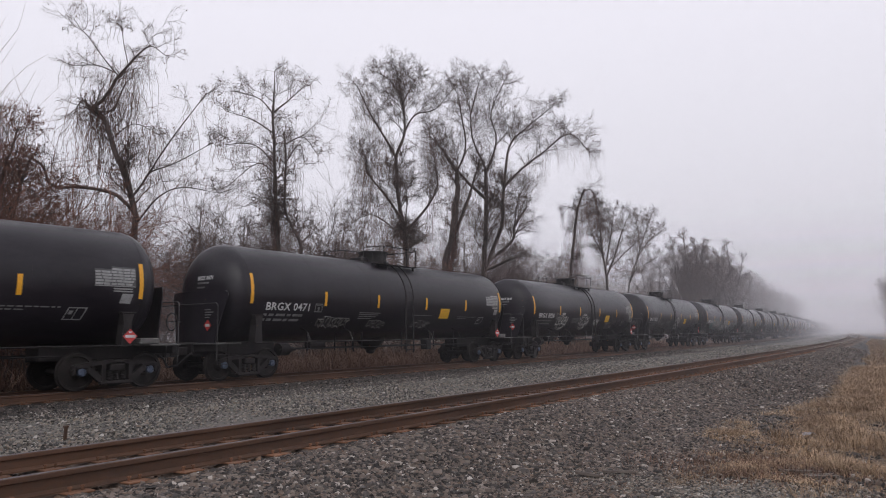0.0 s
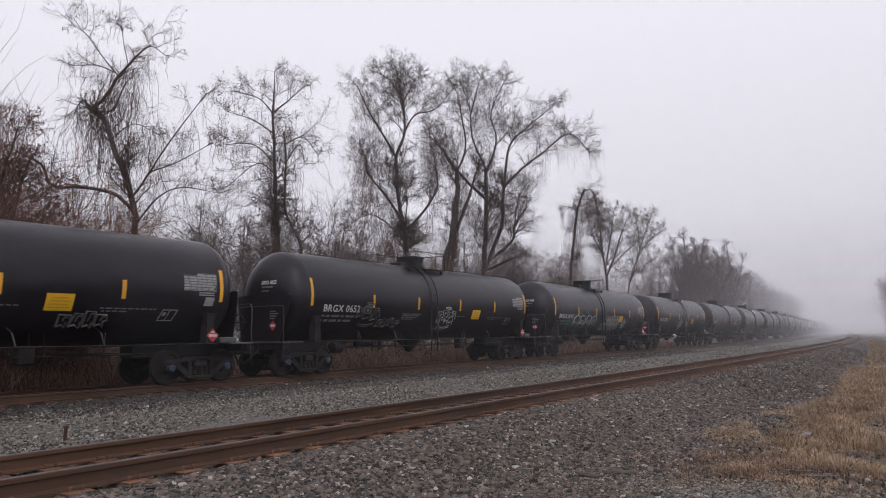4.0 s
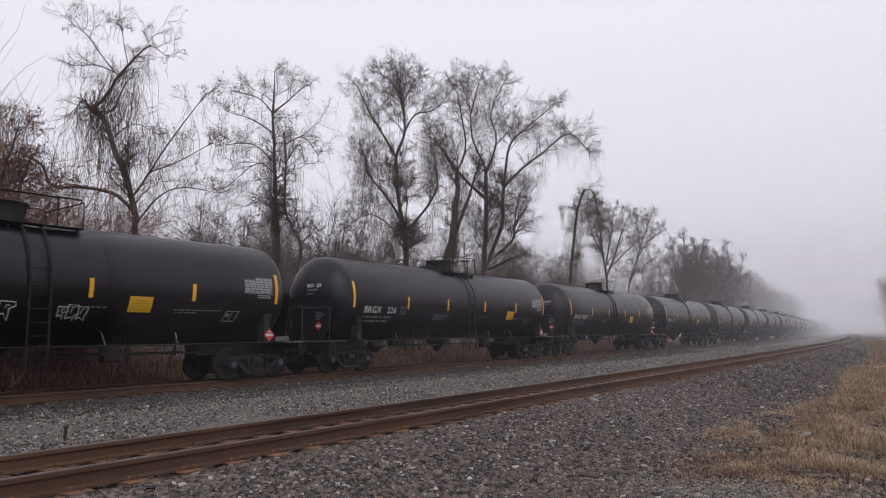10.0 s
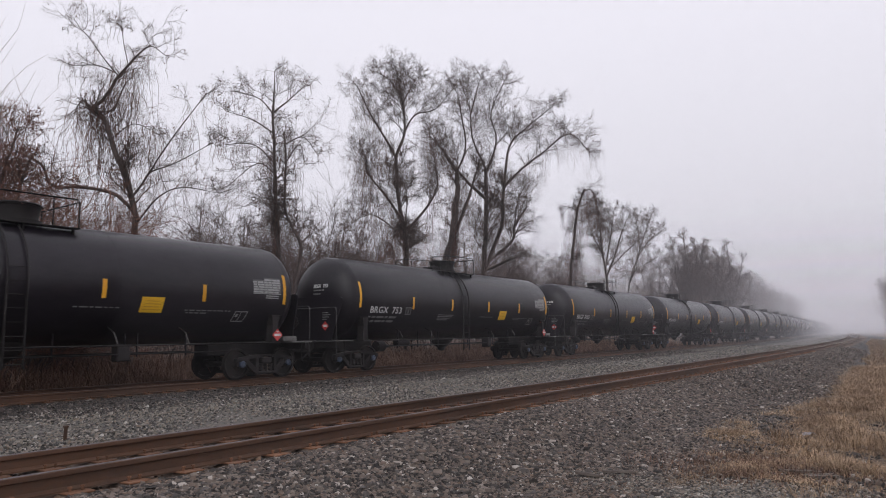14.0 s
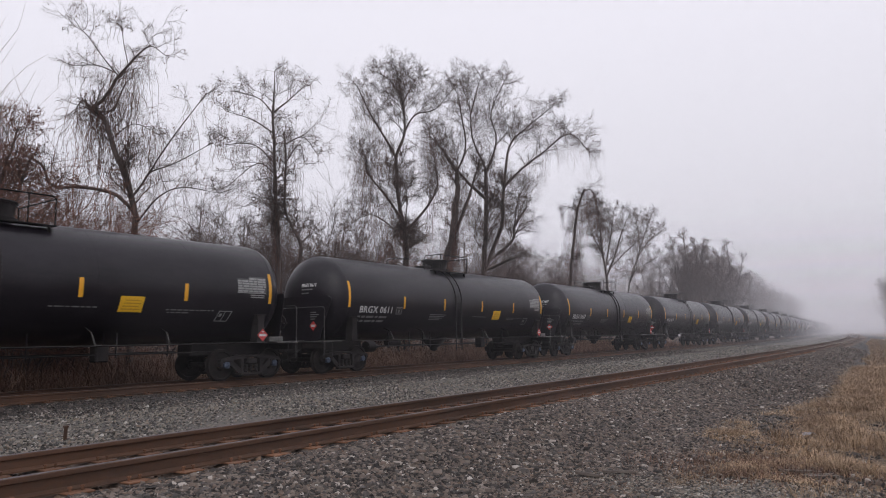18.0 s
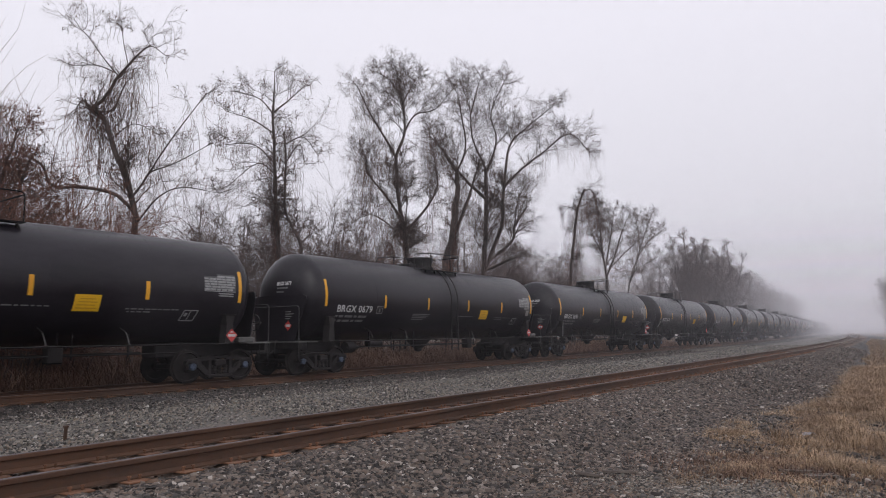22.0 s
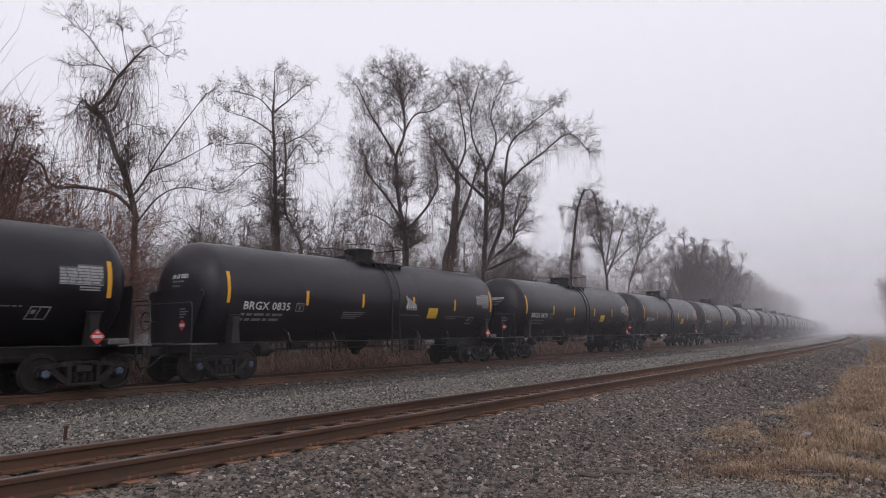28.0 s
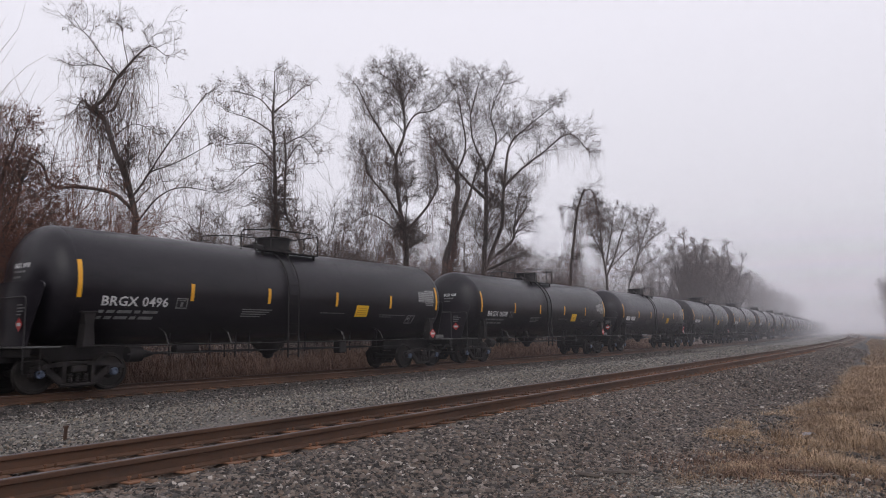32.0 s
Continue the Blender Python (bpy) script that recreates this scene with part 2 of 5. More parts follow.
def fog_material(opacity):
    m = bpy.data.materials.new("fog_veil")
    m.use_nodes = True
    n, l = m.node_tree.nodes, m.node_tree.links
    n.clear()
    out = n.new("ShaderNodeOutputMaterial")
    clear = n.new("ShaderNodeBsdfTransparent")
    up = n.new("ShaderNodeCombineXYZ")
    up.inputs[1].default_value, up.inputs[2].default_value = -0.15, 1.0
    down = n.new("ShaderNodeCombineXYZ")
    down.inputs[1].default_value, down.inputs[2].default_value = 0.15, -1.0
    white = n.new("ShaderNodeAddShader")        # droplets scatter what comes from either side
    for i, (kind, way) in enumerate((("ShaderNodeBsdfDiffuse", up), ("ShaderNodeBsdfTranslucent", down))):
        k = n.new(kind)
        k.inputs["Color"].default_value = (0.60, 0.59, 0.608, 1)
        l.new(way.outputs[0], k.inputs["Normal"])
        l.new(k.outputs[0], white.inputs[i])
    mixed = n.new("ShaderNodeMixShader")
    at = n.new("ShaderNodeAttribute")
    at.attribute_name = "veil"
    mul = n.new("ShaderNodeMath")
    mul.operation = "MULTIPLY"
    mul.inputs[1].default_value = opacity
    l.new(at.outputs["Fac"], mul.inputs[0])
    l.new(mul.outputs[0], mixed.inputs[0])
    l.new(clear.outputs[0], mixed.inputs[1])
    l.new(white.outputs[0], mixed.inputs[2])
    l.new(mixed.outputs[0], out.inputs[0])
    return m


# ===== mesh tools =====
class Geo:
    """Collects vertices and faces of one mesh."""

    def __init__(self):
        self.v, self.f = [], []

    def add(self, v, f):
        o = len(self.v)
        self.v += [tuple(p) for p in v]
        self.f += [tuple(i + o for i in q) for q in f]
        return self

    def box(self, x0, x1, y0, y1, z0, z1, c=0.0, m=None):
        """A box with chamfered long edges (c) or sharp ones."""
        if c <= 0:
            v = [(x, y, z) for x in (x0, x1) for y in (y0, y1) for z in (z0, z1)]
            f = [(0, 1, 3, 2), (4, 6, 7, 5), (0, 4, 5, 1), (2, 3, 7, 6), (0, 2, 6, 4), (1, 5, 7, 3)]
        else:
            v = []
            for x, y, z in ((x, y, z) for x in (0, 1) for y in (0, 1) for z in (0, 1)):
                X, Y, Z = (x1 if x else x0), (y1 if y else y0), (z1 if z else z0)
                dx, dy, dz = (-c if x else c), (-c if y else c), (-c if z else c)
                v += [(X, Y + dy, Z + dz), (X + dx, Y, Z + dz), (X + dx, Y + dy, Z)]

            def i(x, y, z, k):
                return (x * 4 + y * 2 + z) * 3 + k
            f = [(i(0, 0, 0, 0), i(0, 0, 1, 0), i(0, 1, 1, 0), i(0, 1, 0, 0)), (i(1, 0, 0, 0), i(1, 1, 0, 0), i(1, 1, 1, 0), i(1, 0, 1, 0)),
                 (i(0, 0, 0, 1), i(1, 0, 0, 1), i(1, 0, 1, 1), i(0, 0, 1, 1)), (i(0, 1, 0, 1), i(0, 1, 1, 1), i(1, 1, 1, 1), i(1, 1, 0, 1)),
                 (i(0, 0, 0, 2), i(0, 1, 0, 2), i(1, 1, 0, 2), i(1, 0, 0, 2)), (i(0, 0, 1, 2), i(1, 0, 1, 2), i(1, 1, 1, 2), i(0, 1, 1, 2))]
            for z in (0, 1):
                for y in (0, 1):
                    f.append((i(0, y, z, 1), i(1, y, z, 1), i(1, y, z, 2), i(0, y, z, 2)))
                for x in (0, 1):
                    f.append((i(x, 0, z, 0), i(x, 1, z, 0), i(x, 1, z, 2), i(x, 0, z, 2)))
            for x in (0, 1):
                for y in (0, 1):
                    f.append((i(x, y, 0, 0), i(x, y, 1, 0), i(x, y, 1, 1), i(x, y, 0, 1)))
                    for z in (0, 1):
                        f.append((i(x, y, z, 0), i(x, y, z, 1), i(x, y, z, 2)))
        if m is not None:
            v = [m @ Vector(p) for p in v]
        return self.add(v, f)

    def tube(self, pts, r, n=8, closed=False, caps=True):
        pts = [Vector(p) for p in pts]
        rs = r if isinstance(r, (list, tuple)) else [r] * len(pts)
        v, f, k = [], [], len(pts)
        last = None
        for i, p in enumerate(pts):
            a = pts[i - 1] if (i or closed) else p
            b = pts[(i + 1) % k] if (i < k - 1 or closed) else p
            t = (b - a).normalized()
            if last is None:
                side = t.cross(Vector((0, 0, 1)) if abs(t.z) < 0.9 else Vector((1, 0, 0))).normalized()
            else:
                side = (last - t * last.dot(t)).normalized()
            last = side
            up = side.cross(t)
            for j in range(n):
                w = 2 * math.pi * j / n
                v.append(p + (side * math.cos(w) + up * math.sin(w)) * rs[i])
        for i in range(k if closed else k - 1):
            for j in range(n):
                a, b = i * n, ((i + 1) % k) * n
                f.append((a + j, a + (j + 1) % n, b + (j + 1) % n, b + j))
        if caps and not closed:
            f += [tuple(range(n))[::-1], tuple(range((k - 1) * n, k * n))]
        return self.add(v, f)

    def lathe(self, prof, n=32, axis="x", centre=(0, 0, 0), squash=1.0):
        """Turns a profile of (along, radius) about an axis."""
        v, f = [], []
        cx, cy, cz = centre
        for a, r in prof:
            for j in range(n):
                w = 2 * math.pi * j / n
                c, s = r * math.cos(w), r * math.sin(w)
                v.append({"x": (cx + a, cy + c, cz + s), "y": (cx + s, cy + a, cz + c), "z": (cx + c, cy + s * squash, cz + a)}[axis])
        for i in range(len(prof) - 1):
            for j in range(n):
                a, b = i * n, (i + 1) * n
                f.append((a + j, a + (j + 1) % n, b + (j + 1) % n, b + j))
        f += [tuple(range(n))[::-1], tuple(range((len(prof) - 1) * n, len(prof) * n))]
        return self.add(v, f)

    def prism(self, outline, x0, x1):
        """An outline in y and z, drawn out from x0 to x1."""
        k = len(outline)
        v = [(x0, y, z) for y, z in outline] + [(x1, y, z) for y, z in outline]
        f = [tuple(range(k)), tuple(range(2 * k - 1, k - 1, -1))] + [(i, i + k, (i + 1) % k + k, (i + 1) % k) for i in range(k)]
        return self.add(v, f)

    def mesh(self, name, smooth=0.0):
        me = bpy.data.meshes.new(name)
        me.from_pydata(self.v, [], self.f)
        bm = bmesh.new()
        bm.from_mesh(me)
        bmesh.ops.recalc_face_normals(bm, faces=bm.faces)
        if smooth:
            for e in bm.edges:
                e.smooth = len(e.link_faces) == 2 and e.calc_face_angle(4) < smooth
            for fc in bm.faces:
                fc.smooth = True
        bm.to_mesh(me)
        bm.free()
        return me


def part(name, geo, material, parent, label="", smooth=0.0):
    """One mesh object under a thing or a part (geo: a Geo or a ready mesh)."""
    me = geo.mesh(name, smooth) if isinstance(geo, Geo) else geo
    if not me.materials:
        me.materials.append(material)
    ob = new(name, me)
    ob.parent = parent
    return tagged(ob, label) if label else ob


def thing(name, label, category, group="", kind="", m=None):
    ob = new(name)
    ob.empty_display_size = 0.3
    if m is not None:
        ob.matrix_basis = m
    return tagged(ob, label, category, group, kind)


def fast_mesh(name, verts, faces, smooth=False):
    """A large mesh from arrays; faces: an (n, 3) or (n, 4) array."""
    me = bpy.data.meshes.new(name)
    k = faces.shape[1]
    me.vertices.add(len(verts))
    me.vertices.foreach_set("co", np.ascontiguousarray(verts, dtype=np.float32).ravel())
    me.loops.add(faces.size)
    me.loops.foreach_set("vertex_index", np.ascontiguousarray(faces, dtype=np.int32).ravel())
    me.polygons.add(len(faces))
    me.polygons.foreach_set("loop_start", np.arange(0, faces.size, k, dtype=np.int32))
    if smooth:
        me.polygons.foreach_set("use_smooth", np.ones(len(faces), dtype=bool))
    me.update(calc_edges=True)
    me.validate()
    return me


def tubes_mesh(name, polys, sides=3):
    """Many tapered tubes in one mesh; polys: (points, radii), grouped by their length."""
    groups = {}
    for pts, rad in polys:
        groups.setdefault(len(pts), []).append((pts, rad))
    V, F, o = [], [], 0
    for k, items in groups.items():
        P = np.array([a for a, _ in items], dtype=np.float64)
        R = np.array([b for _, b in items], dtype=np.float64)
        T = np.empty_like(P)
        T[:, 1:-1] = P[:, 2:] - P[:, :-2]
        T[:, 0], T[:, -1] = P[:, 1] - P[:, 0], P[:, -1] - P[:, -2]
        T /= np.linalg.norm(T, axis=2, keepdims=True) + 1e-9
        mean = P[:, -1] - P[:, 0]
        mean /= np.linalg.norm(mean, axis=1, keepdims=True) + 1e-9
        ref = np.where(np.abs(mean[:, 2:3]) < 0.8, np.array([[0, 0, 1.0]]), np.array([[1.0, 0.0, 0]]))
        S = np.cross(T, ref[:, None, :])
        S /= np.linalg.norm(S, axis=2, keepdims=True) + 1e-9
        U = np.cross(S, T)
        w = 2 * np.pi * np.arange(sides) / sides
        ring = P[:, :, None, :] + R[:, :, None, None] * (S[:, :, None, :] * np.cos(w)[None, None, :, None] + U[:, :, None, :] * np.sin(w)[None, None, :, None])
        m = len(items)
        V.append(ring.reshape(-1, 3))
        base = o + (np.arange(m) * k * sides)[:, None, None] + (np.arange(k - 1) * sides)[None, :, None]
        j = np.arange(sides)
        j2 = (j + 1) % sides
        q = np.stack([base + j, base + j2, base + sides + j2, base + sides + j], axis=-1)
        F.append(q.reshape(-1, 4))
        o += m * k * sides
    return fast_mesh(name, np.concatenate(V), np.concatenate(F), True)


# ===== ground: one sheet to the horizon =====
def build_ground():
    ss = [-900, -400, -200, -100, -50, -25] + [-15 + 1.5 * i for i in range(50)] + [62 + 5 * i for i in range(40)] + [270, 300, 350, 420, 520, 700, 1000, 1600]
    ws = [-900, -300, -120, -60, -35, -25] + [-20 + i for i in range(10)] + [-10 + 0.5 * i for i in range(12)] + [-4 + 0.25 * i for i in range(33)] + [4.5 + 0.5 * i for i in range(7)]
    ws += [8.0 + 0.25 * i for i in range(32)] + [16 + i for i in range(8)] + [26, 30, 40, 60, 120, 300, 900]
    verts, lat = [], []
    for s in ss:
        for w in ws:
            x, y, _ = track(s, w)
            z = bed(w, s)
            rough = 0.0 if abs(w) < 1.3 or abs(w - SPACING) < 1.3 else 0.035
            z += rough * noise.noise(Vector((x * 0.5, y * 0.5, 0))) + rough * 0.5 * noise.noise(Vector((x * 2, y * 2, 3)))
            if w < -6.0:
                z += 0.12 * smooth01(-6.0, -9.0, w) * (1 + noise.noise(Vector((x * 0.3, y * 0.3, 7))))
            verts.append((x, y, z))
            lat.append(w)
    k = len(ws)
    faces = [(i * k + j + 1, i * k + j, (i + 1) * k + j, (i + 1) * k + j + 1) for i in range(len(ss) - 1) for j in range(k - 1)]
    me = bpy.data.meshes.new("ground")
    me.from_pydata(verts, [], faces)
    at = me.attributes.new("lateral", "FLOAT", "POINT")
    at.data.foreach_set("value", lat)
    me.polygons.foreach_set("use_smooth", [True] * len(faces))
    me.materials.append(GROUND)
    tagged(new("ground", me), "grey ballast and gravel ground turning to dead grass", "ground", kind="structure")


build_ground()


# ===== the two tracks =====
RAIL = [(-0.070, -0.186), (0.070, -0.186), (0.070, -0.172), (0.012, -0.152), (0.010, -0.052), (0.036, -0.040), (0.036, -0.006), (0.030, 0.0), (-0.030, 0.0), (-0.036, -0.006), (-0.036, -0.040), (-0.010, -0.052), (-0.012, -0.152), (-0.070, -0.172)]
HEAD = [(-0.029, 0.0), (0.029, 0.0), (0.024, 0.003), (-0.024, 0.003)]


def sweep(profile, off, z, stops):
    g = Geo()
    k = len(profile)
    v, f = [], []
    for s in stops:
        for a, b in profile:
            x, y, _ = track(s, off - a)
            v.append((x, y, z + b))
    for i in range(len(stops) - 1):
        for j in range(k):
            f.append((i * k + j, i * k + (j + 1) % k, (i + 1) * k + (j + 1) % k, (i + 1) * k + j))
    f += [tuple(range(k)), tuple(range((len(stops) - 1) * k, len(stops) * k))]
    return g.add(v, f)


STOPS = [-60 + 2.0 * i for i in range(110)] + [165 + 15.0 * i for i in range(45)]


def build_track(name, label, off, z, near):
    drop = 0.184 if near else 0.202         # railhead to tie top
    tip = math.atan2(CANT, 1.505) if near else 0.0
    root = thing(name, label, "railway track", kind="structure")
    for side in (-0.7525, 0.7525):
        up = CANT if near and side < 0 else 0.0
        prof = [(a, b if b > -0.1 or not near else b + 0.018) for a, b in RAIL]
        rail = part("rail", sweep(prof, off + side, z + up, STOPS), RUST, root, "rust-brown steel rail", smooth=0.5)
        part("rail_head", sweep(HEAD, off + side, z + up, STOPS), RAIL_TOP, rail, "worn grey running surface")
    tie = Geo().box(-1.3, 1.3, -0.115, 0.115, -0.19, 0.0, 0.012).mesh("tie")
    tie.materials.append(TIE_WOOD)
    plate = Geo().box(-0.21, 0.21, -0.105, 0.105, 0.0, 0.016, 0.004)
    for dx in (-0.105, 0.105):
        for dy in (-0.05, 0.05):
            plate.lathe([(0.0, 0.011), (0.030, 0.011), (0.032, 0.019), (0.044, 0.017), (0.046, 0.006)], 6, "z", (dx, dy, 0.012))
    plate = plate.mesh("tie_plate")
    plate.materials.append(PLATE_RUST)
    rnd = random.Random(5 if near else 6)
    s, i = 1.0, 0
    far = Geo()
    while s < 300:
        if i < 230:
            ob = part("tie", tie, None, root)
            ob.matrix_basis = on_track(s, off, z - drop + 0.5 * CANT * near + rnd.uniform(-0.006, 0.0)) @ pose(rnd.uniform(-0.05, 0.05), 0, 0, 0, -math.degrees(tip), rnd.uniform(-1.2, 1.2))
            if i < 90:
                for side in (-0.7525, 0.7525):
                    pl = part("tie_plate", plate, None, root)
                    pl.matrix_basis = on_track(s, off + side, z - drop + 0.0005 + (CANT if near and side < 0 else 0.0)) @ pose(0, 0, 0, 0, -math.degrees(tip), 0)
        else:
            m = on_track(s, off, z - drop + 0.5 * CANT * near)
            far.box(-1.3, 1.3, -0.115, 0.115, -0.19, 0.0, 0, m)
        s += 0.505 + rnd.uniform(-0.02, 0.02)
        i += 1
    tagged(part("far_ties", far, TIE_WOOD, root), kind="stuff")


build_track("near_track", "rusty rails on creosoted ties in grey ballast", 0.0, 0.0, True)
build_track("far_track", "rusty rails on ballast carrying the tank train", SPACING, FAR_Z, False)


# ===== loose stones =====
def stones(name, label, count, area, size, mat, seed, tri_lift=0.3, wedge=False):
    """Angular stones scattered over the bed; area: a function giving (s, off)."""
    rnd = np.random.RandomState(seed)
    base = np.array([(1, .8, -.5), (-1, .8, -.5), (-1, -.8, -.5), (1, -.8, -.5), (.75, .55, .6), (-.6, .6, .7), (-.7, -.55, .55), (.6, -.6, .7)], dtype=float)
    tri = np.array([(4, 5, 6), (4, 6, 7), (0, 1, 5), (0, 5, 4), (1, 2, 6), (1, 6, 5), (2, 3, 7), (2, 7, 6), (3, 0, 4), (3, 4, 7)])
    if wedge:       # the plainer stones further off: a ridge over four corners
        base = np.array([(1, .7, -.3), (-.9, .8, -.3), (-1, -.7, -.3), (.8, -.8, -.3), (.5, .1, .75), (-.45, -.1, .85)], dtype=float)
        tri = np.array([(0, 1, 5), (0, 5, 4), (2, 3, 4), (2, 4, 5), (3, 0, 4), (1, 2, 5)])
    nv = len(base)
    place = np.empty((count, 3))
    for i in range(count):
        s, off = area(rnd)
        x, y, _ = track(s, off)
        place[i] = x, y, bed(off, s)
    sc = size * np.exp(rnd.normal(0, 0.28, (count, 1, 1))) * rnd.uniform(0.65, 1.25, (count, 1, 3))
    v = (base[None] + rnd.uniform(-0.28, 0.28, (count, nv, 3))) * sc
    a = rnd.uniform(0, 6.283, count)
    b = rnd.normal(0, 0.6, count)
    c, s_ = np.cos(b)[:, None], np.sin(b)[:, None]
    y, z = v[:, :, 1] * c - v[:, :, 2] * s_, v[:, :, 1] * s_ + v[:, :, 2] * c
    v[:, :, 1], v[:, :, 2] = y, z
    c, s_ = np.cos(a)[:, None], np.sin(a)[:, None]
    x, y = v[:, :, 0] * c - v[:, :, 1] * s_, v[:, :, 0] * s_ + v[:, :, 1] * c
    v[:, :, 0], v[:, :, 1] = x, y
    v += place[:, None, :]
    v[:, :, 2] += size * tri_lift
    f = tri[None] + (np.arange(count) * nv)[:, None, None]
    me = fast_mesh(name, v.reshape(-1, 3), f.reshape(-1, 3))
    me.materials.append(mat)
    return tagged(new(name, me), label, "gravel", kind="stuff")


def in_view(s, off, slack=0.5):
    x, y, _ = track(s, off)
    return -x < (y + slack) * 2.05 and x < 0.05 * y + slack


def edge_of_grass(s):
    """How far to the track's right (negative) the grass begins."""
    e = -4.4 + 0.6 * smooth01(8.8, 11.8, s) - 0.75 * smooth01(12.2, 18.5, s) + 0.35 * smooth01(20, 28, s) + 1.05 * smooth01(27, 42, s) + 1.4 * smooth01(42, 85, s)
    return e + 0.12 * math.sin(s * 4.1) + 0.08 * math.sin(s * 9.3 + 1)


def near_shoulder(r):
    while True:
        s, off = 3.0 + 14.5 * r.rand() ** 1.25, -0.95 - 5.3 * r.rand()
        if in_view(s, off, 0.3) and s > 3.0 - 0.62 * (off + 1) and (off > edge_of_grass(s) or r.rand() < 0.12):
            return s, off


def long_shoulder(r):
    while True:
        s, off = 16 + 42 * r.rand() ** 1.3, -1.0 - 4.4 * r.rand()
        if in_view(s, off) and off > edge_of_grass(s) - 0.1:
            return s, off


def between(r):
    return 3 + 28 * r.rand() ** 1.3, 1.0 + 7.4 * r.rand()


def between_long(r):
    return 27 + 50 * r.rand() ** 1.2, 1.0 + 8.2 * r.rand()


def far_shoulder(r):
    return 6 + 50 * r.rand() ** 1.3, SPACING - 1.1 - 3.3 * r.rand() ** 1.15


def cribs(r):
    return 2 + 30 * r.rand() ** 1.4, r.uniform(-1.3, 1.3)


def rail_foot(r):
    return 2.5 + 24 * r.rand() ** 1.3, -1.0 - 0.2 * abs(r.normal())


def dirt_spot(r):
    return 7.35 + 0.4 * r.normal(), -3.75 + 0.55 * r.normal()


def fine_path(r):
    return 7.5 + 0.28 * r.normal(), -5.2 + 0.9 * r.normal()


stones("ballast_stones", "angular grey ballast stones on the track shoulder", 88000, near_shoulder, 0.0187, STONE, 1, 0.5)
stones("ballast_stones", "angular grey ballast stones further along the shoulder", 36000, long_shoulder, 0.024, STONE, 2, 0.3, True)
stones("pale_gravel", "pale grey gravel between the two tracks", 62000, between, 0.021, STONE_PALE, 3, 0.35, True)
stones("pale_gravel", "pale grey gravel further along between the tracks", 14000, between_long, 0.030, STONE_PALE, 6, 0.15, True)
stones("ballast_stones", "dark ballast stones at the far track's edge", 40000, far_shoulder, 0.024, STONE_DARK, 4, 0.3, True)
stones("ballast_stones", "ballast stones between the near rails", 8000, cribs, 0.019, STONE_RUST, 5, 0.0)
stones("rusty_stones", "rust-stained ballast stones along the rail foot", 6000, rail_foot, 0.016, STONE_RUST, 9, 0.5)
stones("dirt_crumbs", "brown dirt and bark crumbs on the gravel", 7000, dirt_spot, 0.012, DIRT, 7, 1.3)
stones("fine_gravel", "fine pale gravel of a path through the grass", 10000, fine_path, 0.011, STONE_PALE, 8, 2.2)


# ===== fog: thin veils across the line, thicker with distance =====
def build_fog():
    opacity = 0.080
    mat = fog_material(opacity)
    stops = [(3.5, 0.03), (11.0, 0.13), (22.0, 0.13), (34.0, 0.15), (46.0, 0.2)]
    y = 58.0
    while y < 520:
        stops.append((y, 0.24 + 0.88 * smooth01(80.0, 230.0, y)))
        y += 8.0 + (len(stops) - 6) * 0.2
    for y, thick in stops:
        w0, w1 = -420.0, 240.0
        nx, nz = 34, 14
        verts, den = [], []
        top = 46.0
        for a in range(nx):
            for b in range(nz):
                x = w0 + (w1 - w0) * a / (nx - 1)
                z = -1.0 + (top + 1.0) * (b / (nz - 1)) ** 1.3
                bow = (x + 8) ** 2 / 900.0
                verts.append((x, y - bow, z))
                side = smooth01(-0.62 * y - 12, -0.25 * y - 4, x)
                high = 1.0 - 0.6 * smooth01(3.0, 22.0, z) - 0.4 * smooth01(22.0, top, z)
                den.append(thick * high * ((0.3 + 0.7 * side) if y > 50 else 1.0) * (0.9 + 0.25 * noise.noise(Vector((x * 0.02, y * 0.05, z * 0.06)))))
        faces = [(p * nz + q, (p + 1) * nz + q, (p + 1) * nz + q + 1, p * nz + q + 1) for p in range(nx - 1) for q in range(nz - 1)]
        me = bpy.data.meshes.new("fog_veil")
        me.from_pydata(verts, [], faces)
        at = me.attributes.new("veil", "FLOAT", "POINT")
        at.data.foreach_set("value", den)
        me.materials.append(mat)
        tagged(new("fog_veil", me), "thin veil of pale grey fog over the line", "fog", "fog bank", "stuff")


build_fog()


# ===== the tank train =====
CAR_L = 18.010
B1 = -7.2125                        # the first reflector strip, from the car's middle
R_T, Z_T = 1.515, 2.615             # tank radius, axis height
HALF, HEAD_D = 7.26, 0.80           # straight half length, depth of the heads
TRUCK = 6.9125                       # truck centres
AXLE = 0.889
WHEEL_R = 0.457


def skin(y, z, side=1, lift=0.004):
    """A point on the tank's side at y and height z, a little proud of it."""
    r = R_T + lift
    ex = max(abs(y) - HALF, 0.0) / HEAD_D
    r *= math.sqrt(max(1 - ex * ex, 0.0))
    dz = z - Z_T
    return side * math.sqrt(max(r * r - dz * dz, 0.0)), y, z


def decal(outline_rows, lift=0.004, n=6):
    """Patches on the tank's side, each (y0, y1, z0, z1, slant), bent to the shell."""
    g = Geo()
    for y0, y1, z0, z1, slant in outline_rows:
        v, f = [], []
        for i in range(n + 1):
            z = z0 + (z1 - z0) * i / n
            for y in (y0, y1):
                v.append(skin(y + slant * (i / n), z, 1, lift))
        for i in range(n):
            f.append((2 * i, 2 * i + 1, 2 * i + 3, 2 * i + 2))
        g.add(v, f)
    return g


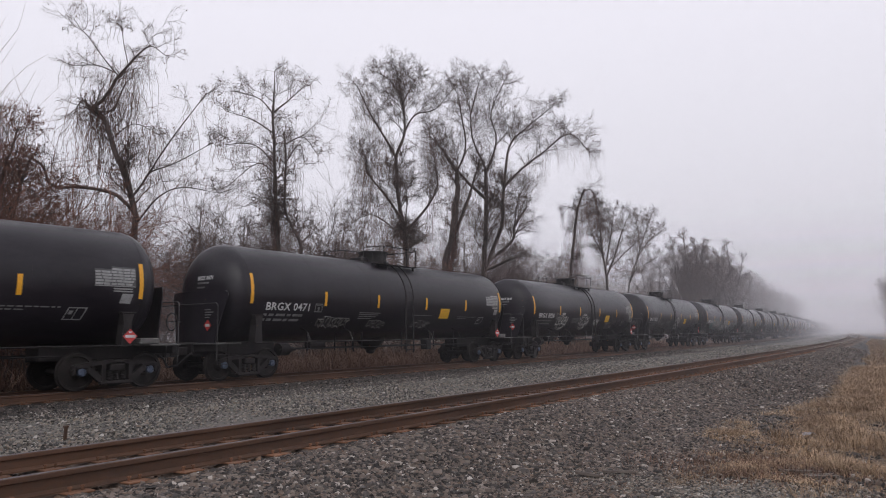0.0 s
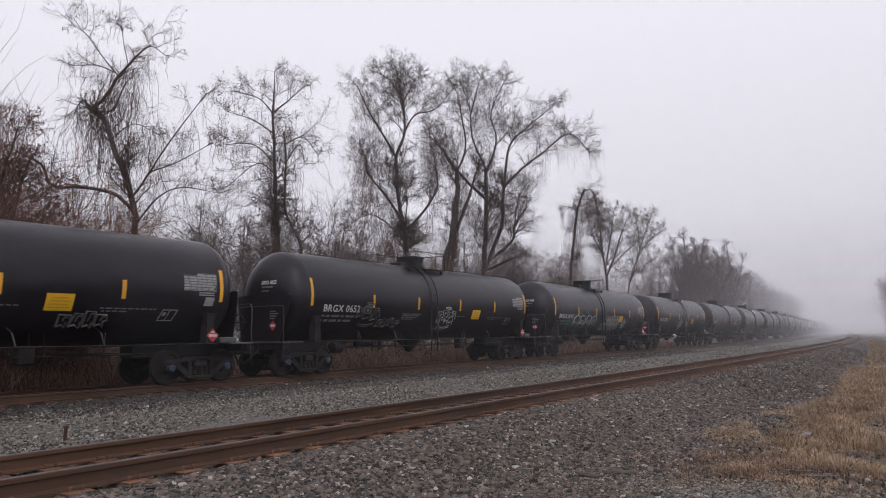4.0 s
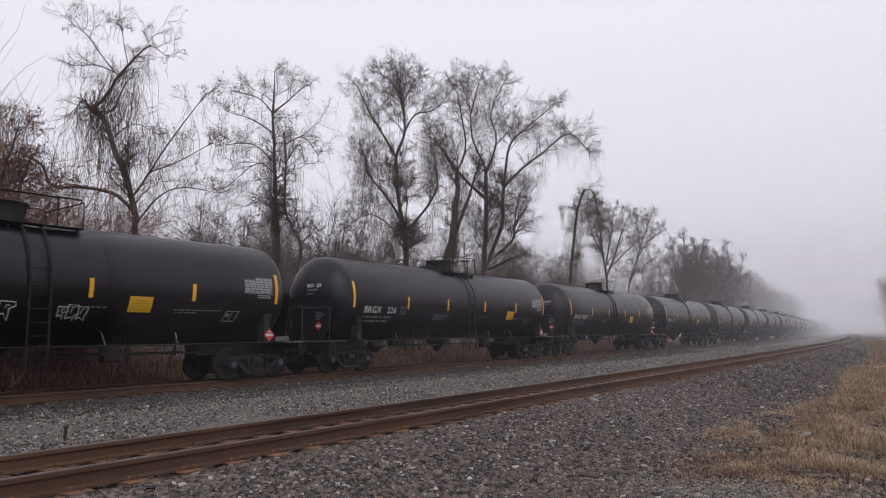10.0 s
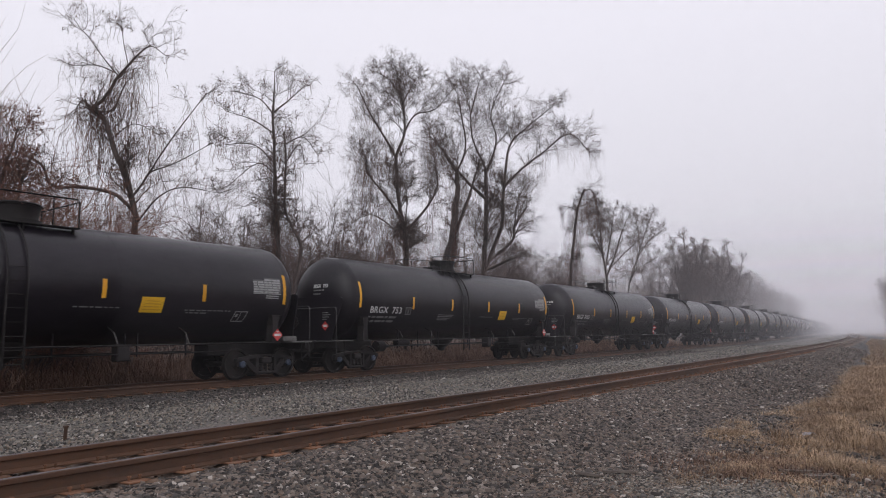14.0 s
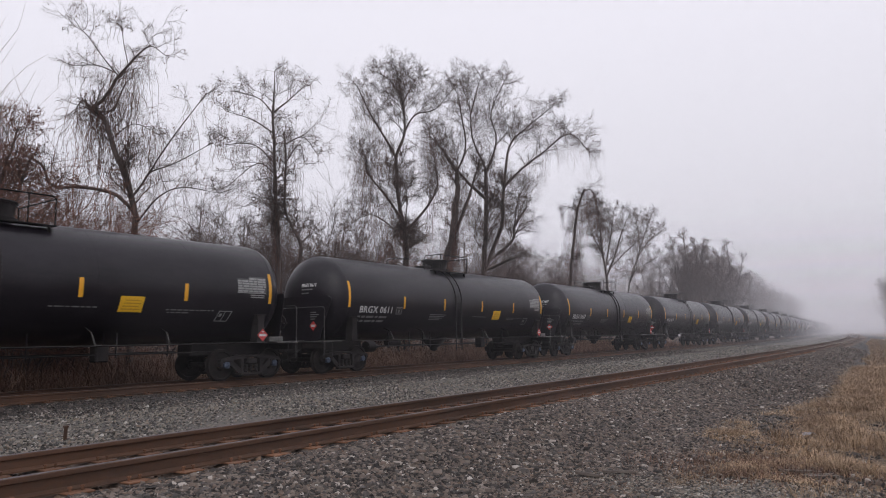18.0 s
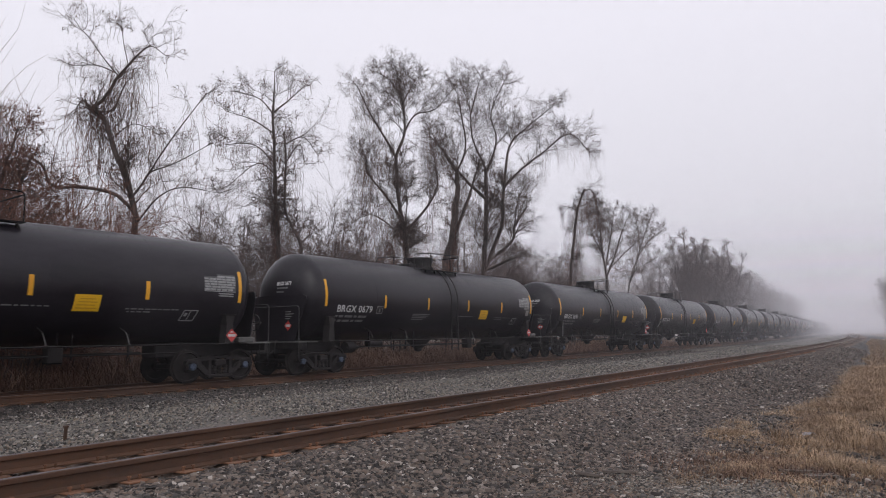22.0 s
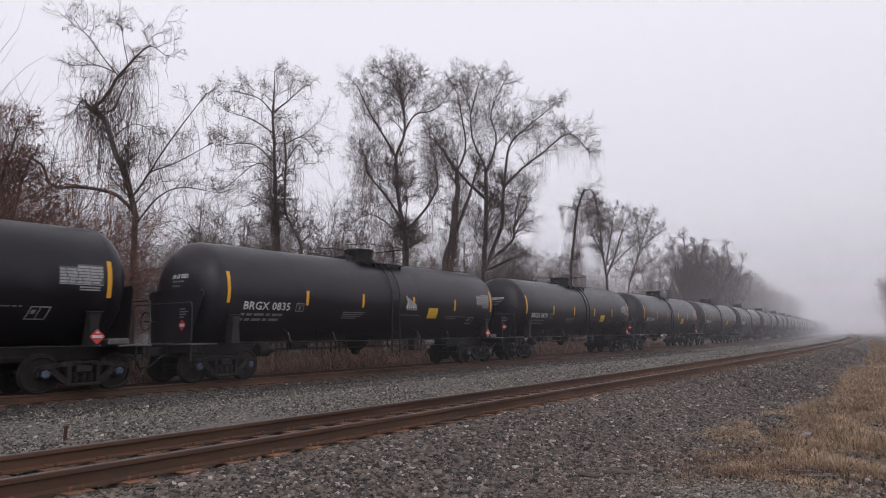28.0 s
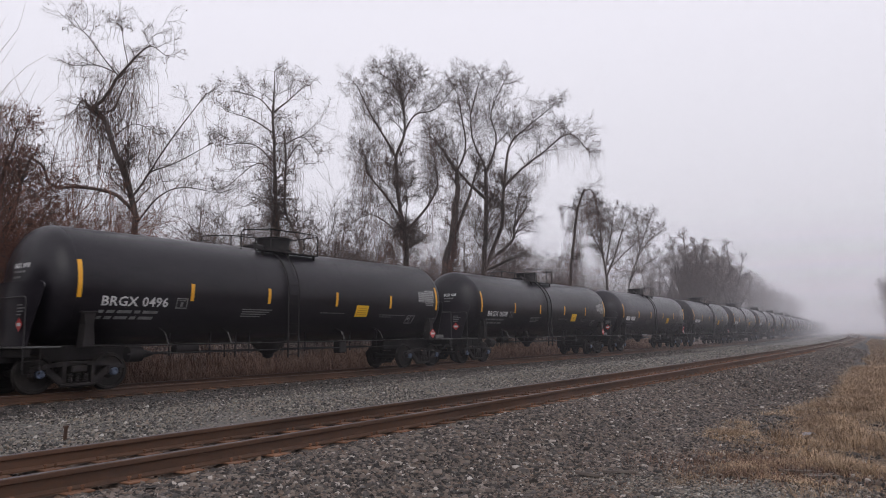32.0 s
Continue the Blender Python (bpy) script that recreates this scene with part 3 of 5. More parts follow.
def lettering(body, height, bold=0.012):
    """A flat text mesh: vertices and faces in x and y, standing on y = 0."""
    cu = bpy.data.curves.new("lettering", "FONT")
    cu.body, cu.size, cu.offset, cu.resolution_u = body, height * 1.38, bold, 2
    cu.space_character = 1.06
    tmp = bpy.data.objects.new("lettering", cu)
    scene.collection.objects.link(tmp)
    me = bpy.data.meshes.new_from_object(tmp.evaluated_get(bpy.context.evaluated_depsgraph_get()))
    v = [tuple(p.co) for p in me.vertices]
    f = [tuple(p.vertices) for p in me.polygons]
    bpy.data.objects.remove(tmp)
    bpy.data.curves.remove(cu)
    bpy.data.meshes.remove(me)
    return v, f


def side_text(body, y0, z0, height, width=None, bold=0.012):
    v, f = lettering(body, height, bold)
    k = width / max(p[0] for p in v) if width else 1.0
    return Geo().add([skin(y0 + p[0] * k, z0 + p[1], 1, 0.005) for p in v], f)


def head_point(x, z, end=-1, lift=0.006):
    q = max(1 - (x * x + (z - Z_T) ** 2) / (R_T * R_T), 0.0)
    return x, end * (HALF + HEAD_D * math.sqrt(q) + lift), z


def head_text(body, x0, z0, height, width):
    """Lettering on the head that looks towards the camera (reads towards the near side)."""
    v, f = lettering(body, height, 0.006)
    k = width / max(p[0] for p in v)
    return Geo().add([head_point(x0 + p[0] * k, z0 + p[1]) for p in v], f)


def arc(y, z_from, z_to, lift, n=8, side=1):
    a0, a1 = math.asin((z_from - Z_T) / R_T), math.asin(min((z_to - Z_T) / R_T, 1))
    return [(side * (R_T + lift) * math.cos(a0 + (a1 - a0) * i / n), y, Z_T + (R_T + lift) * math.sin(a0 + (a1 - a0) * i / n)) for i in range(n + 1)]


def ring(y, r, w, t):
    """A hoop round the tank (weld seam or band)."""
    return [(y - w, r - 0.01), (y - w, r + t), (y + w, r + t), (y + w, r - 0.01)]


def wheelset_mesh():
    out = []
    g = Geo().lathe([(-1.02, 0.06), (-0.9, 0.075), (-0.6, 0.08), (-0.2, 0.075), (0.2, 0.075), (0.6, 0.08), (0.9, 0.075), (1.02, 0.06)], 14, "x")
    out.append(g.mesh("axle", 0.7))
    p = [(-0.075, 0.10), (-0.075, 0.12), (-0.02, 0.15), (-0.005, 0.36), (-0.055, 0.385), (-0.060, 0.462), (-0.052, 0.486), (-0.036, 0.486), (-0.025, 0.463), (0.07, 0.453), (0.075, 0.445), (0.075, 0.385), (0.035, 0.37), (0.03, 0.17), (0.075, 0.125), (0.08, 0.10)]
    out.append(Geo().lathe(p, 36, "x").mesh("wheel", 0.5))
    cap = Geo().lathe([(0.0, 0.085), (0.09, 0.085), (0.10, 0.10), (0.135, 0.10), (0.150, 0.085), (0.155, 0.03)], 18, "x")
    for k in range(3):
        w = k * 2.0944
        cap.lathe([(0.15, 0.018), (0.172, 0.018), (0.175, 0.01)], 6, "x", (0, 0.055 * math.cos(w), 0.055 * math.sin(w)))
    out.append(cap.mesh("bearing_cap", 0.6))
    return out


def side_frame():
    """A cast truck side frame: arched top chord, sloping lower chord, columns and windows."""
    g = Geo()
    x0, x1 = 0.93, 1.08
    for m in (-1, 1):
        g.prism([(m * 0.20, 0.64), (m * 0.20, 0.74), (m * 0.70, 0.70), (m * 1.10, 0.63), (m * 1.14, 0.50), (m * 1.02, 0.58), (m * 0.76, 0.60)], x0, x1)
        g.prism([(m * 0.72, 0.62), (m * 0.80, 0.50), (m * 0.46, 0.21), (m * 0.34, 0.22), (m * 0.34, 0.30)], x0 + 0.01, x1 - 0.01)
        g.prism([(m * 0.30, 0.20), (m * 0.30, 0.70), (m * 0.40, 0.70), (m * 0.40, 0.24)], x0 - 0.01, x1 + 0.005)
        g.box(x0 - 0.01, x1 + 0.005, m * AXLE - 0.17, m * AXLE + 0.17, 0.535, 0.66, 0.03)
        g.box(x0, x1, m * 1.06 - 0.04, m * 1.06 + 0.04, 0.40, 0.60, 0.015)
        g.box(x0, x1, m * 0.74 - 0.035, m * 0.74 + 0.035, 0.42, 0.60, 0.015)
    g.box(x0, x1 + 0.01, -0.42, 0.42, 0.13, 0.23, 0.03)
    g.box(x0, x1, -0.30, 0.30, 0.66, 0.74, 0.02)
    return g


def springs():
    g = Geo()
    for k in range(3):
        c = (k - 1) * 0.18
        g.tube([(1.03 + 0.06 * math.cos(a * 0.785), c + 0.06 * math.sin(a * 0.785), 0.23 + 0.0052 * a) for a in range(46)], 0.016, 5)
    return g


def shield_y(x):
    return 8.20 - 0.16 * x * x


def build_car(lad=(-0.73, -0.30), walk_y=(-1.4, 1.1)):
    """lad: the two ladder rails; walk_y: the ends of the top walkway."""
    car = thing("tank_car", "black tank car with yellow markings rolling on the far track", "rail car", "tank cars of the train")
    # shell with dished heads
    prof = [(-HALF - HEAD_D * math.sin(math.pi / 2 * i / 9), R_T * math.cos(math.pi / 2 * i / 9)) for i in range(8, 0, -1)]
    prof = [(-HALF - HEAD_D, 0.03)] + prof
    body = []
    for i in range(9):
        body.append((-HALF + 2 * HALF * i / 8, R_T))
    prof = prof + body + [(-a, r) for a, r in reversed(prof)]
    tank = part("tank", Geo().lathe(prof, 72, "y", (0, 0, Z_T)), BLACK_PAINT, car, "glossless black cylindrical tank with dished ends", smooth=0.6)
    for y in (-HALF, -4.6, -1.9, 1.9, 4.6, HALF):
        part("weld_seam", Geo().lathe(ring(y, R_T, 0.012, 0.003), 72, "y", (0, 0, Z_T)), BLACK_PAINT, tank)
    # manway housing on top with lid and fittings
    zt = Z_T + R_T
    dome = part("manway_housing", Geo().lathe([(-0.12, 0.60), (0.01, 0.60), (0.02, 0.52), (0.10, 0.51), (0.36, 0.56), (0.38, 0.54)], 28, "z", (0, -0.02, zt)), BLACK_STEEL, car, "flared black manway housing", smooth=0.5)
    part("lid", Geo().lathe([(0.365, 0.59), (0.40, 0.60), (0.425, 0.57), (0.45, 0.38), (0.455, 0.05)], 28, "z", (0, -0.02, zt)), BLACK_STEEL, dome, smooth=0.5)
    part("valve_box", Geo().box(-0.3, 0.3, -1.10, -0.68, zt - 0.08, zt + 0.13, 0.03).lathe([(0.1, 0.09), (0.2, 0.09), (0.21, 0.04)], 12, "z", (0.1, -0.88, zt)), BLACK_STEEL, car)
    # platform and its railing
    for side in (-1, 1):
        part("walkway", Geo().box(*sorted((side * 0.72, side * 0.99)), *walk_y, zt - 0.165, zt - 0.135, 0.006), BLACK_STEEL, car)
        for y in (walk_y[0] + 0.15, -0.2, walk_y[1] - 0.15):
            part("walkway_bracket", Geo().prism([(y - 0.02, zt - 0.5), (y + 0.02, zt - 0.5), (y + 0.02, zt - 0.17), (y - 0.02, zt - 0.17)], side * 0.86, side * 0.94), BLACK_STEEL, car)
        xs = side * 1.0
        a, b = walk_y[0] - 0.75, walk_y[1] - 0.06
        rail = [(xs, a, zt - 0.2), (xs, a, zt + 0.30), (xs, a + 0.07, zt + 0.40), (xs, a + 1.1, zt + 0.54), (xs, b - 0.08, zt + 0.56), (xs, b, zt + 0.50), (xs, b, zt - 0.16)]
        part("handrail", Geo().tube(rail, 0.019, 6), BLACK_STEEL, car)
        part("handrail", Geo().tube([(xs, a, zt + 0.24), (xs, a + 0.43, zt + 0.27), (xs, a + 0.53, zt + 0.18), (xs, a + 0.53, zt - 0.2)], 0.017, 6), BLACK_STEEL, car)
        for y in (a + 1.15, b - 0.62):
            part("rail_post", Geo().tube([(xs, y, zt - 0.16), (xs, y, zt + 0.555)], 0.017, 6), BLACK_STEEL, car)
    part("cross_rail", Geo().tube([(-1.0, walk_y[1] - 0.06, zt + 0.5), (1.0, walk_y[1] - 0.06, zt + 0.5)], 0.017, 6), BLACK_STEEL, car)
    # ladders up both sides
    for side in (-1, 1):
        for y in lad:
            part("ladder_rail", Geo().tube([(side * (R_T + 0.05), y, 0.62), (side * (R_T + 0.05), y, 1.3), (side * (R_T + 0.06), y, 2.5)] + arc(y, 2.75, 3.95, 0.07, 8, side), 0.026, 6), BLACK_STEEL, car)
        for i in range(8 if side > 0 else 0):
            z = 0.72 + 0.31 * i
            part("rung", Geo().tube([(side * (R_T + 0.05), lad[0], z), (side * (R_T + 0.05), lad[1], z)], 0.013, 5), BLACK_STEEL, car)
    # side rail with its slanting brackets
    for side in (-1, 1):
        x = side * 1.50
        part("side_rail", Geo().tube([(x, -7.05, 1.09), (x, 7.05, 1.09)], 0.024, 6), BLACK_STEEL, car)
        for y in (-4.8, -2.8, 1.9, 3.9):
            part("rail_bracket", Geo().tube([(side * 1.37, y - 0.05, 1.42), (x, y, 1.09)], 0.013, 5), WEATHER_STEEL, car)
            part("bracket_stay", Geo().tube([skin(y - 0.05, 1.55, side, -0.02), (side * 1.37, y - 0.05, 1.42)], 0.013, 5), BLACK_STEEL, car)
        part("brake_pipe", Geo().tube([(side * 0.9, -5.6, 0.86), (side * 0.9, 5.6, 0.86)], 0.022, 6), BLACK_STEEL, car)
        for y in (-4.4, -3.1, -2.2, -1.7, 0.6, 2.4, 2.75, 4.2) if side > 0 else ():
            part("pipe_hanger", Geo().box(side * 0.9 - 0.02, side * 0.9 + 0.02, y - 0.012, y + 0.012, 0.78, 1.41, 0), BLACK_PAINT, car)
    # outlet, brake gear
    part("bottom_outlet", Geo().lathe([(-0.55, 0.05), (-0.5, 0.16), (-0.40, 0.18), (-0.32, 0.3), (-0.05, 0.55), (0.12, 0.6)], 20, "z", (0, -0.2, 1.12)), BLACK_STEEL, car, smooth=0.6)
    part("brake_cylinder", Geo().lathe([(-0.25, 0.1), (-0.23, 0.2), (0.15, 0.2), (0.18, 0.14), (0.5, 0.04)], 16, "y", (0.75, -5.3, 0.86)), BLACK_STEEL, car, smooth=0.6)
    part("air_reservoir", Geo().lathe([(-0.4, 0.06), (-0.36, 0.15), (0.36, 0.15), (0.4, 0.06)], 16, "y", (0.45, -3.6, 0.98)), BLACK_STEEL, car, smooth=0.6)
    part("control_valve", Geo().box(0.62, 0.95, 2.2, 2.55, 0.68, 1.12, 0.03), BLACK_STEEL, car)
    # ends: stub sill, bolster arms, platforms, head shields, railings, couplers
    for e in (-1, 1):
        part("stub_sill", Geo().box(-0.33, 0.33, *sorted((e * 5.3, e * 8.4)), 0.72, 1.14, 0.03), BLACK_STEEL, car)
        part("end_sill", Geo().box(-1.45, 1.45, *sorted((e * 8.2, e * 8.34)), 0.86, 1.07, 0.02), BLACK_STEEL, car)
        part("end_platform", Geo().box(-1.48, 1.48, *sorted((e * 7.55, e * 8.42)), 1.07, 1.11, 0.008), WEATHER_STEEL, car)
        g = Geo()
        for t in (0.0, 0.025):
            v = []
            for z, w in ((1.1, 0.92), (1.5, 1.02), (1.9, 1.14), (2.3, 1.27), (2.48, 1.33), (2.58, 1.31), (2.63, 1.22)):
                v += [(w * (q / 5 - 1), e * (shield_y(w * (q / 5 - 1)) + t), z) for q in range(11)]
            g.add(v, [(r * 11 + q, r * 11 + q + 1, r * 11 + q + 12, r * 11 + q + 11) for r in range(6) for q in range(10)])
        rim = list(range(11)) + [r * 11 + 10 for r in range(1, 7)] + [66 + q for q in range(9, -1, -1)] + [r * 11 for r in range(5, 0, -1)]
        g.f += [(a, b, b + 77, a + 77) for a, b in zip(rim, rim[1:] + rim[:1])]
        part("head_shield", g, BLACK_PAINT, car, smooth=0.5)
        for side in (-1, 1):
            part("bolster_arm", Geo().prism([(e * TRUCK - 0.15, 1.07), (e * TRUCK + 0.15, 1.07), (e * TRUCK + 0.10, 1.62), (e * TRUCK + 0.15, 1.90), (e * TRUCK - 0.15, 1.90), (e * TRUCK - 0.10, 1.62)], side * 1.18, side * 1.47), BLACK_STEEL, car)
            part("bolster_cap", Geo().box(*sorted((side * 1.2, side * 1.5)), e * TRUCK - 0.19, e * TRUCK + 0.19, 1.89, 1.93, 0.01), BLACK_STEEL, car)
            x = side * 1.46
            part("step", Geo().tube([(x, e * 8.0, 1.08), (x, e * 8.0, 0.5), (x, e * 8.36, 0.5), (x, e * 8.36, 1.08)], 0.016, 6).tube([(x, e * 8.0, 0.78), (x, e * 8.36, 0.78)], 0.016, 6), BLACK_STEEL, car)
        part("end_railing", Geo().tube([(-1.43, e * 8.36, 0.6), (-1.43, e * 8.36, 2.14), (-1.40, e * 8.36, 2.21), (-1.33, e * 8.36, 2.24), (1.33, e * 8.36, 2.24), (1.40, e * 8.36, 2.21), (1.43, e * 8.36, 2.14), (1.43, e * 8.36, 0.6)], 0.017, 6), DULL_STEEL, car)
        cp = part("coupler", Geo().box(-0.11, 0.11, *sorted((e * 8.3, e * 8.8)), 0.76, 1.0, 0.02).box(-0.2, 0.14, *sorted((e * 8.74, e * 8.99)), 0.72, 1.04, 0.05), TRUCK_STEEL, car)
        part("air_hose", Geo().tube([(0.35, e * 8.45, 0.82), (0.36, e * 8.62, 0.7), (0.25, e * 8.8, 0.5), (0.05, e * 9.0, 0.44)], 0.028, 6), BLACK_STEEL, cp)
    part("brake_wheel", Geo().tube([(-0.55 + 0.26 * math.cos(k * 0.3927), -8.5, 1.75 + 0.26 * math.sin(k * 0.3927)) for k in range(16)], 0.018, 5, True).box(-0.8, -0.3, -8.51, -8.49, 1.74, 1.76).box(-0.57, -0.53, -8.5, -8.2, 1.73, 1.77), BLACK_STEEL, car)
    # trucks
    axle_me, wheel_me, cap_me = wheelset_mesh()
    for me, mt in ((axle_me, WHEEL_STEEL), (wheel_me, WHEEL_STEEL), (cap_me, CAP_BLUE)):
        me.materials.append(mt)
    frame_me, spring_me = side_frame().mesh("side_frame", 0.5), springs().mesh("spring_nest", 0.8)
    frame_me.materials.append(TRUCK_STEEL)
    spring_me.materials.append(TRUCK_STEEL)
    bol_me = Geo().box(-1.12, 1.12, -0.19, 0.19, 0.46, 0.64, 0.03).box(-0.5, 0.5, -0.24, 0.24, 0.58, 0.74, 0.03).mesh("truck_bolster")
    bol_me.materials.append(TRUCK_STEEL)
    for e in (-1, 1):
        part("truck_bolster", bol_me, None, car).location = (0, e * TRUCK, 0)
        for side in (-1, 1):
            m = pose(0, e * TRUCK, 0, 0, 0, 0 if side > 0 else 180)
            sf = part("side_frame", frame_me, None, car)
            sf.matrix_basis = m
            part("spring_nest", spring_me, None, sf)
        for a in (-1, 1):
            ws = part("wheelset", axle_me, None, car, "dark steel wheelset with blue bearing caps")
            ws.location = (0, e * TRUCK + a * AXLE, WHEEL_R)
            for side in (-1, 1):
                w = part("wheel", wheel_me, None, ws)
                w.matrix_basis = pose(side * 0.755, 0, 0, 0, 0, 0 if side > 0 else 180)
                c = part("bearing_cap", cap_me, None, ws)
                c.matrix_basis = pose(side * 0.95, 0, 0, 0, 0, 0 if side > 0 else 180)
    # markings on the near side
    for y, z0, z1 in ((0.0, 2.26, 3.17), (3.08, 2.26, 2.73), (5.77, 2.26, 2.73), (8.70, 2.26, 2.73), (11.54, 2.26, 2.73), (14.425, 2.26, 3.17)):
        part("reflector", decal([(B1 + y - 0.055, B1 + y + 0.055, z0, z1, 0)], 0.005, 8), YELLOW, tank, "yellow reflective strip")
    part("warning_panel", decal([(B1 + 9.69, B1 + 10.33, 1.93, 2.33, 0.02)], 0.005), PLATE_YELLOW, tank, "plain yellow panel")
    rows = [(B1 + 9.75 + 0.03 * k, B1 + 10.27 - 0.05 * (k % 2), 1.99 + 0.075 * k, 2.015 + 0.075 * k, 0) for k in range(4)]
    part("warning_print", decal(rows, 0.007, 2), PANEL_PRINT, tank, "faint dark print on the yellow panel")
    part("test_box", decal([(B1 + 2.62, B1 + 2.65, 2.05, 2.33, 0), (B1 + 2.93, B1 + 2.96, 2.05, 2.33, 0), (B1 + 2.65, B1 + 2.93, 2.30, 2.33, 0), (B1 + 2.65, B1 + 2.93, 2.05, 2.08, 0), (B1 + 2.68, B1 + 2.90, 2.25, 2.275, 0), (B1 + 2.75, B1 + 2.83, 2.10, 2.22, 0)]), GREY_STENCIL, tank, "small stencilled box")
    part("inspection_box", decal([(B1 + 12.60, B1 + 12.63, 1.72, 2.02, 0.09), (B1 + 13.02, B1 + 13.05, 1.72, 2.02, 0.09), (B1 + 12.63, B1 + 13.02, 1.72, 1.745, 0), (B1 + 12.71, B1 + 13.11, 1.995, 2.02, 0), (B1 + 12.82, B1 + 12.845, 1.745, 1.995, 0.07), (B1 + 12.70, B1 + 12.79, 1.85, 1.94, 0.03)]), PANEL_GREY, tank, "pale stencilled frame")
    rnd = random.Random(8)
    rows = []
    for z, words in ((1.90, (0.14, 0.2, 0.38, 0.16, 0.42)), (1.75, (0.12, 0.18, 0.34, 0.16, 0.40))):
        y = B1 + 0.53
        for w in words:
            rows.append((y, y + w, z, z + 0.075, 0.02))
            y += w + 0.075
    tagged(part("weight_stencil", decal(rows, 0.005, 2), GREY_STENCIL, tank, "two lines of small stencilling"), kind="stuff")
    rows = []
    for k in range(4):
        rows.append((B1 + 4.82, B1 + 5.95 - 0.1 * k - 0.1 * (k == 3), 2.06 - 0.065 * k, 2.09 - 0.065 * k, 0))
    for y, end, z in ((8.0, 9.15, 2.02), (11.0, 12.5, 2.0), (11.05, 11.7, 1.93)):
        while y < end:
            w = rnd.uniform(0.07, 0.22)
            rows.append((B1 + y, B1 + min(y + w, end), z, z + 0.03, 0))
            y += w + 0.045
    tagged(part("small_stencil", decal(rows, 0.005, 2), GREY_STENCIL, tank, "rows of tiny grey stencilling"), kind="stuff")
    part("data_panel_ground", decal([(B1 + 13.22, B1 + 14.27, 2.56, 2.98, 0), (B1 + 13.65, B1 + 14.27, 2.985, 3.05, 0)], 0.0045, 4), PANEL_BACK, tank)
    rows = [(B1 + 13.22, B1 + 14.27, 2.55, 2.57, 0)]
    for k in range(6):
        y = B1 + 13.23 + (0.42 if k == 5 else 0)
        while y < B1 + 14.2:
            w = rnd.uniform(0.12, 0.3)
            rows.append((y, min(y + w, B1 + 14.26), 2.585 + 0.074 * k, 2.64 + 0.074 * k, 0))
            y += w + rnd.uniform(0.012, 0.03)
    for k in range(2):
        rows.append((B1 + 13.7, B1 + 14.2, 2.48 - 0.06 * k, 2.515 - 0.06 * k, 0))
    part("data_panel", decal(rows, 0.005, 2), PANEL_GREY, tank, "pale grey data stencil in broken rows")
    # hazard diamonds
    for y, x, z in ((6.98, 1.485, 1.32), ):
        a = 0.19
        d = Geo().add([(x, y - a, z), (x, y, z - a), (x, y + a, z), (x, y, z + a), (x - 0.015, y - a, z), (x - 0.015, y, z - a), (x - 0.015, y + a, z), (x - 0.015, y, z + a)], [(0, 1, 2, 3), (7, 6, 5, 4), (0, 4, 5, 1), (1, 5, 6, 2), (2, 6, 7, 3), (3, 7, 4, 0)])
        pl = part("placard", d, RED, car, "red and white hazard diamond")
        part("placard_band", Geo().box(x, x + 0.004, y - 0.13, y + 0.13, z - 0.035, z + 0.035), WHITE_PAINT, pl)
        part("placard_band", Geo().box(x, x + 0.004, y - 0.04, y + 0.04, z + 0.08, z + 0.12), WHITE_PAINT, pl)
        part("platform_box", Geo().box(1.0, 1.4, 7.3, 7.85, 1.115, 1.27, 0.02), WEATHER_STEEL, car)
        part("placard_holder", Geo().box(x - 0.14, x - 0.016, y - 0.03, y + 0.03, 1.11, z + 0.1), BLACK_STEEL, car)
    x, z = 0.72, 1.62
    y = -shield_y(x) - 0.06
    d = Geo().add([(x - 0.17, y, z), (x, y, z - 0.17), (x + 0.17, y, z), (x, y, z + 0.17)], [(0, 1, 2, 3)])
    pl = part("placard", d, RED, car, "red and white hazard diamond")
    part("placard_band", Geo().box(x - 0.1, x + 0.1, y - 0.006, y - 0.002, z - 0.04, z + 0.04), WHITE_PAINT, pl)
    g = Geo()
    for k in range(4):
        g.box(0.58, 0.58 + (0.26, 0.4, 0.3, 0.22)[k], -shield_y(0.6) - 0.035, -shield_y(0.6) - 0.031, 2.06 - 0.075 * k, 2.09 - 0.075 * k)
    part("shield_stencil", g, GREY_STENCIL, car)
    g = Geo()
    for k, w in ((0, 0.5), (1, 0.34)):
        for i in range(4):
            x0 = 0.02 + w * i / 4
            g.add([head_point(x, z) for x, z in ((x0, 2.86 - 0.13 * k), (x0 + w * 0.2, 2.86 - 0.13 * k), (x0 + w * 0.2, 2.91 - 0.13 * k), (x0, 2.91 - 0.13 * k))], [(0, 1, 2, 3)])
    tagged(part("head_stencil", g, GREY_STENCIL, tank), kind="stuff")
    return car


PANEL_BACK = surface("faded_panel", (0.05, 0.05, 0.052), (0.085, 0.085, 0.088), 0.6, scale=6, fine=40, relief=0)
WEATHER_STEEL = surface("scuffed_steel", (0.06, 0.058, 0.058), (0.14, 0.135, 0.13), 0.6, 0.2, scale=5, fine=40, relief=0.001)
NUMBERS = {0: "0471", 1: "0824", 2: "0652", 3: "0643", 4: "0885", 5: "  226", 6: "0639", 7: " 753", 8: "0656", 9: "0611", 10: "0687", 11: "0679", 12: "0681", 13: "0673", 14: "0835", 15: "0470", 16: "0496", 17: "0608"}
TRAIN = (14.008076, -8.27970792, -0.02880928932, 8.32594e-05, 4.3777732e-06, -1.817806e-07)
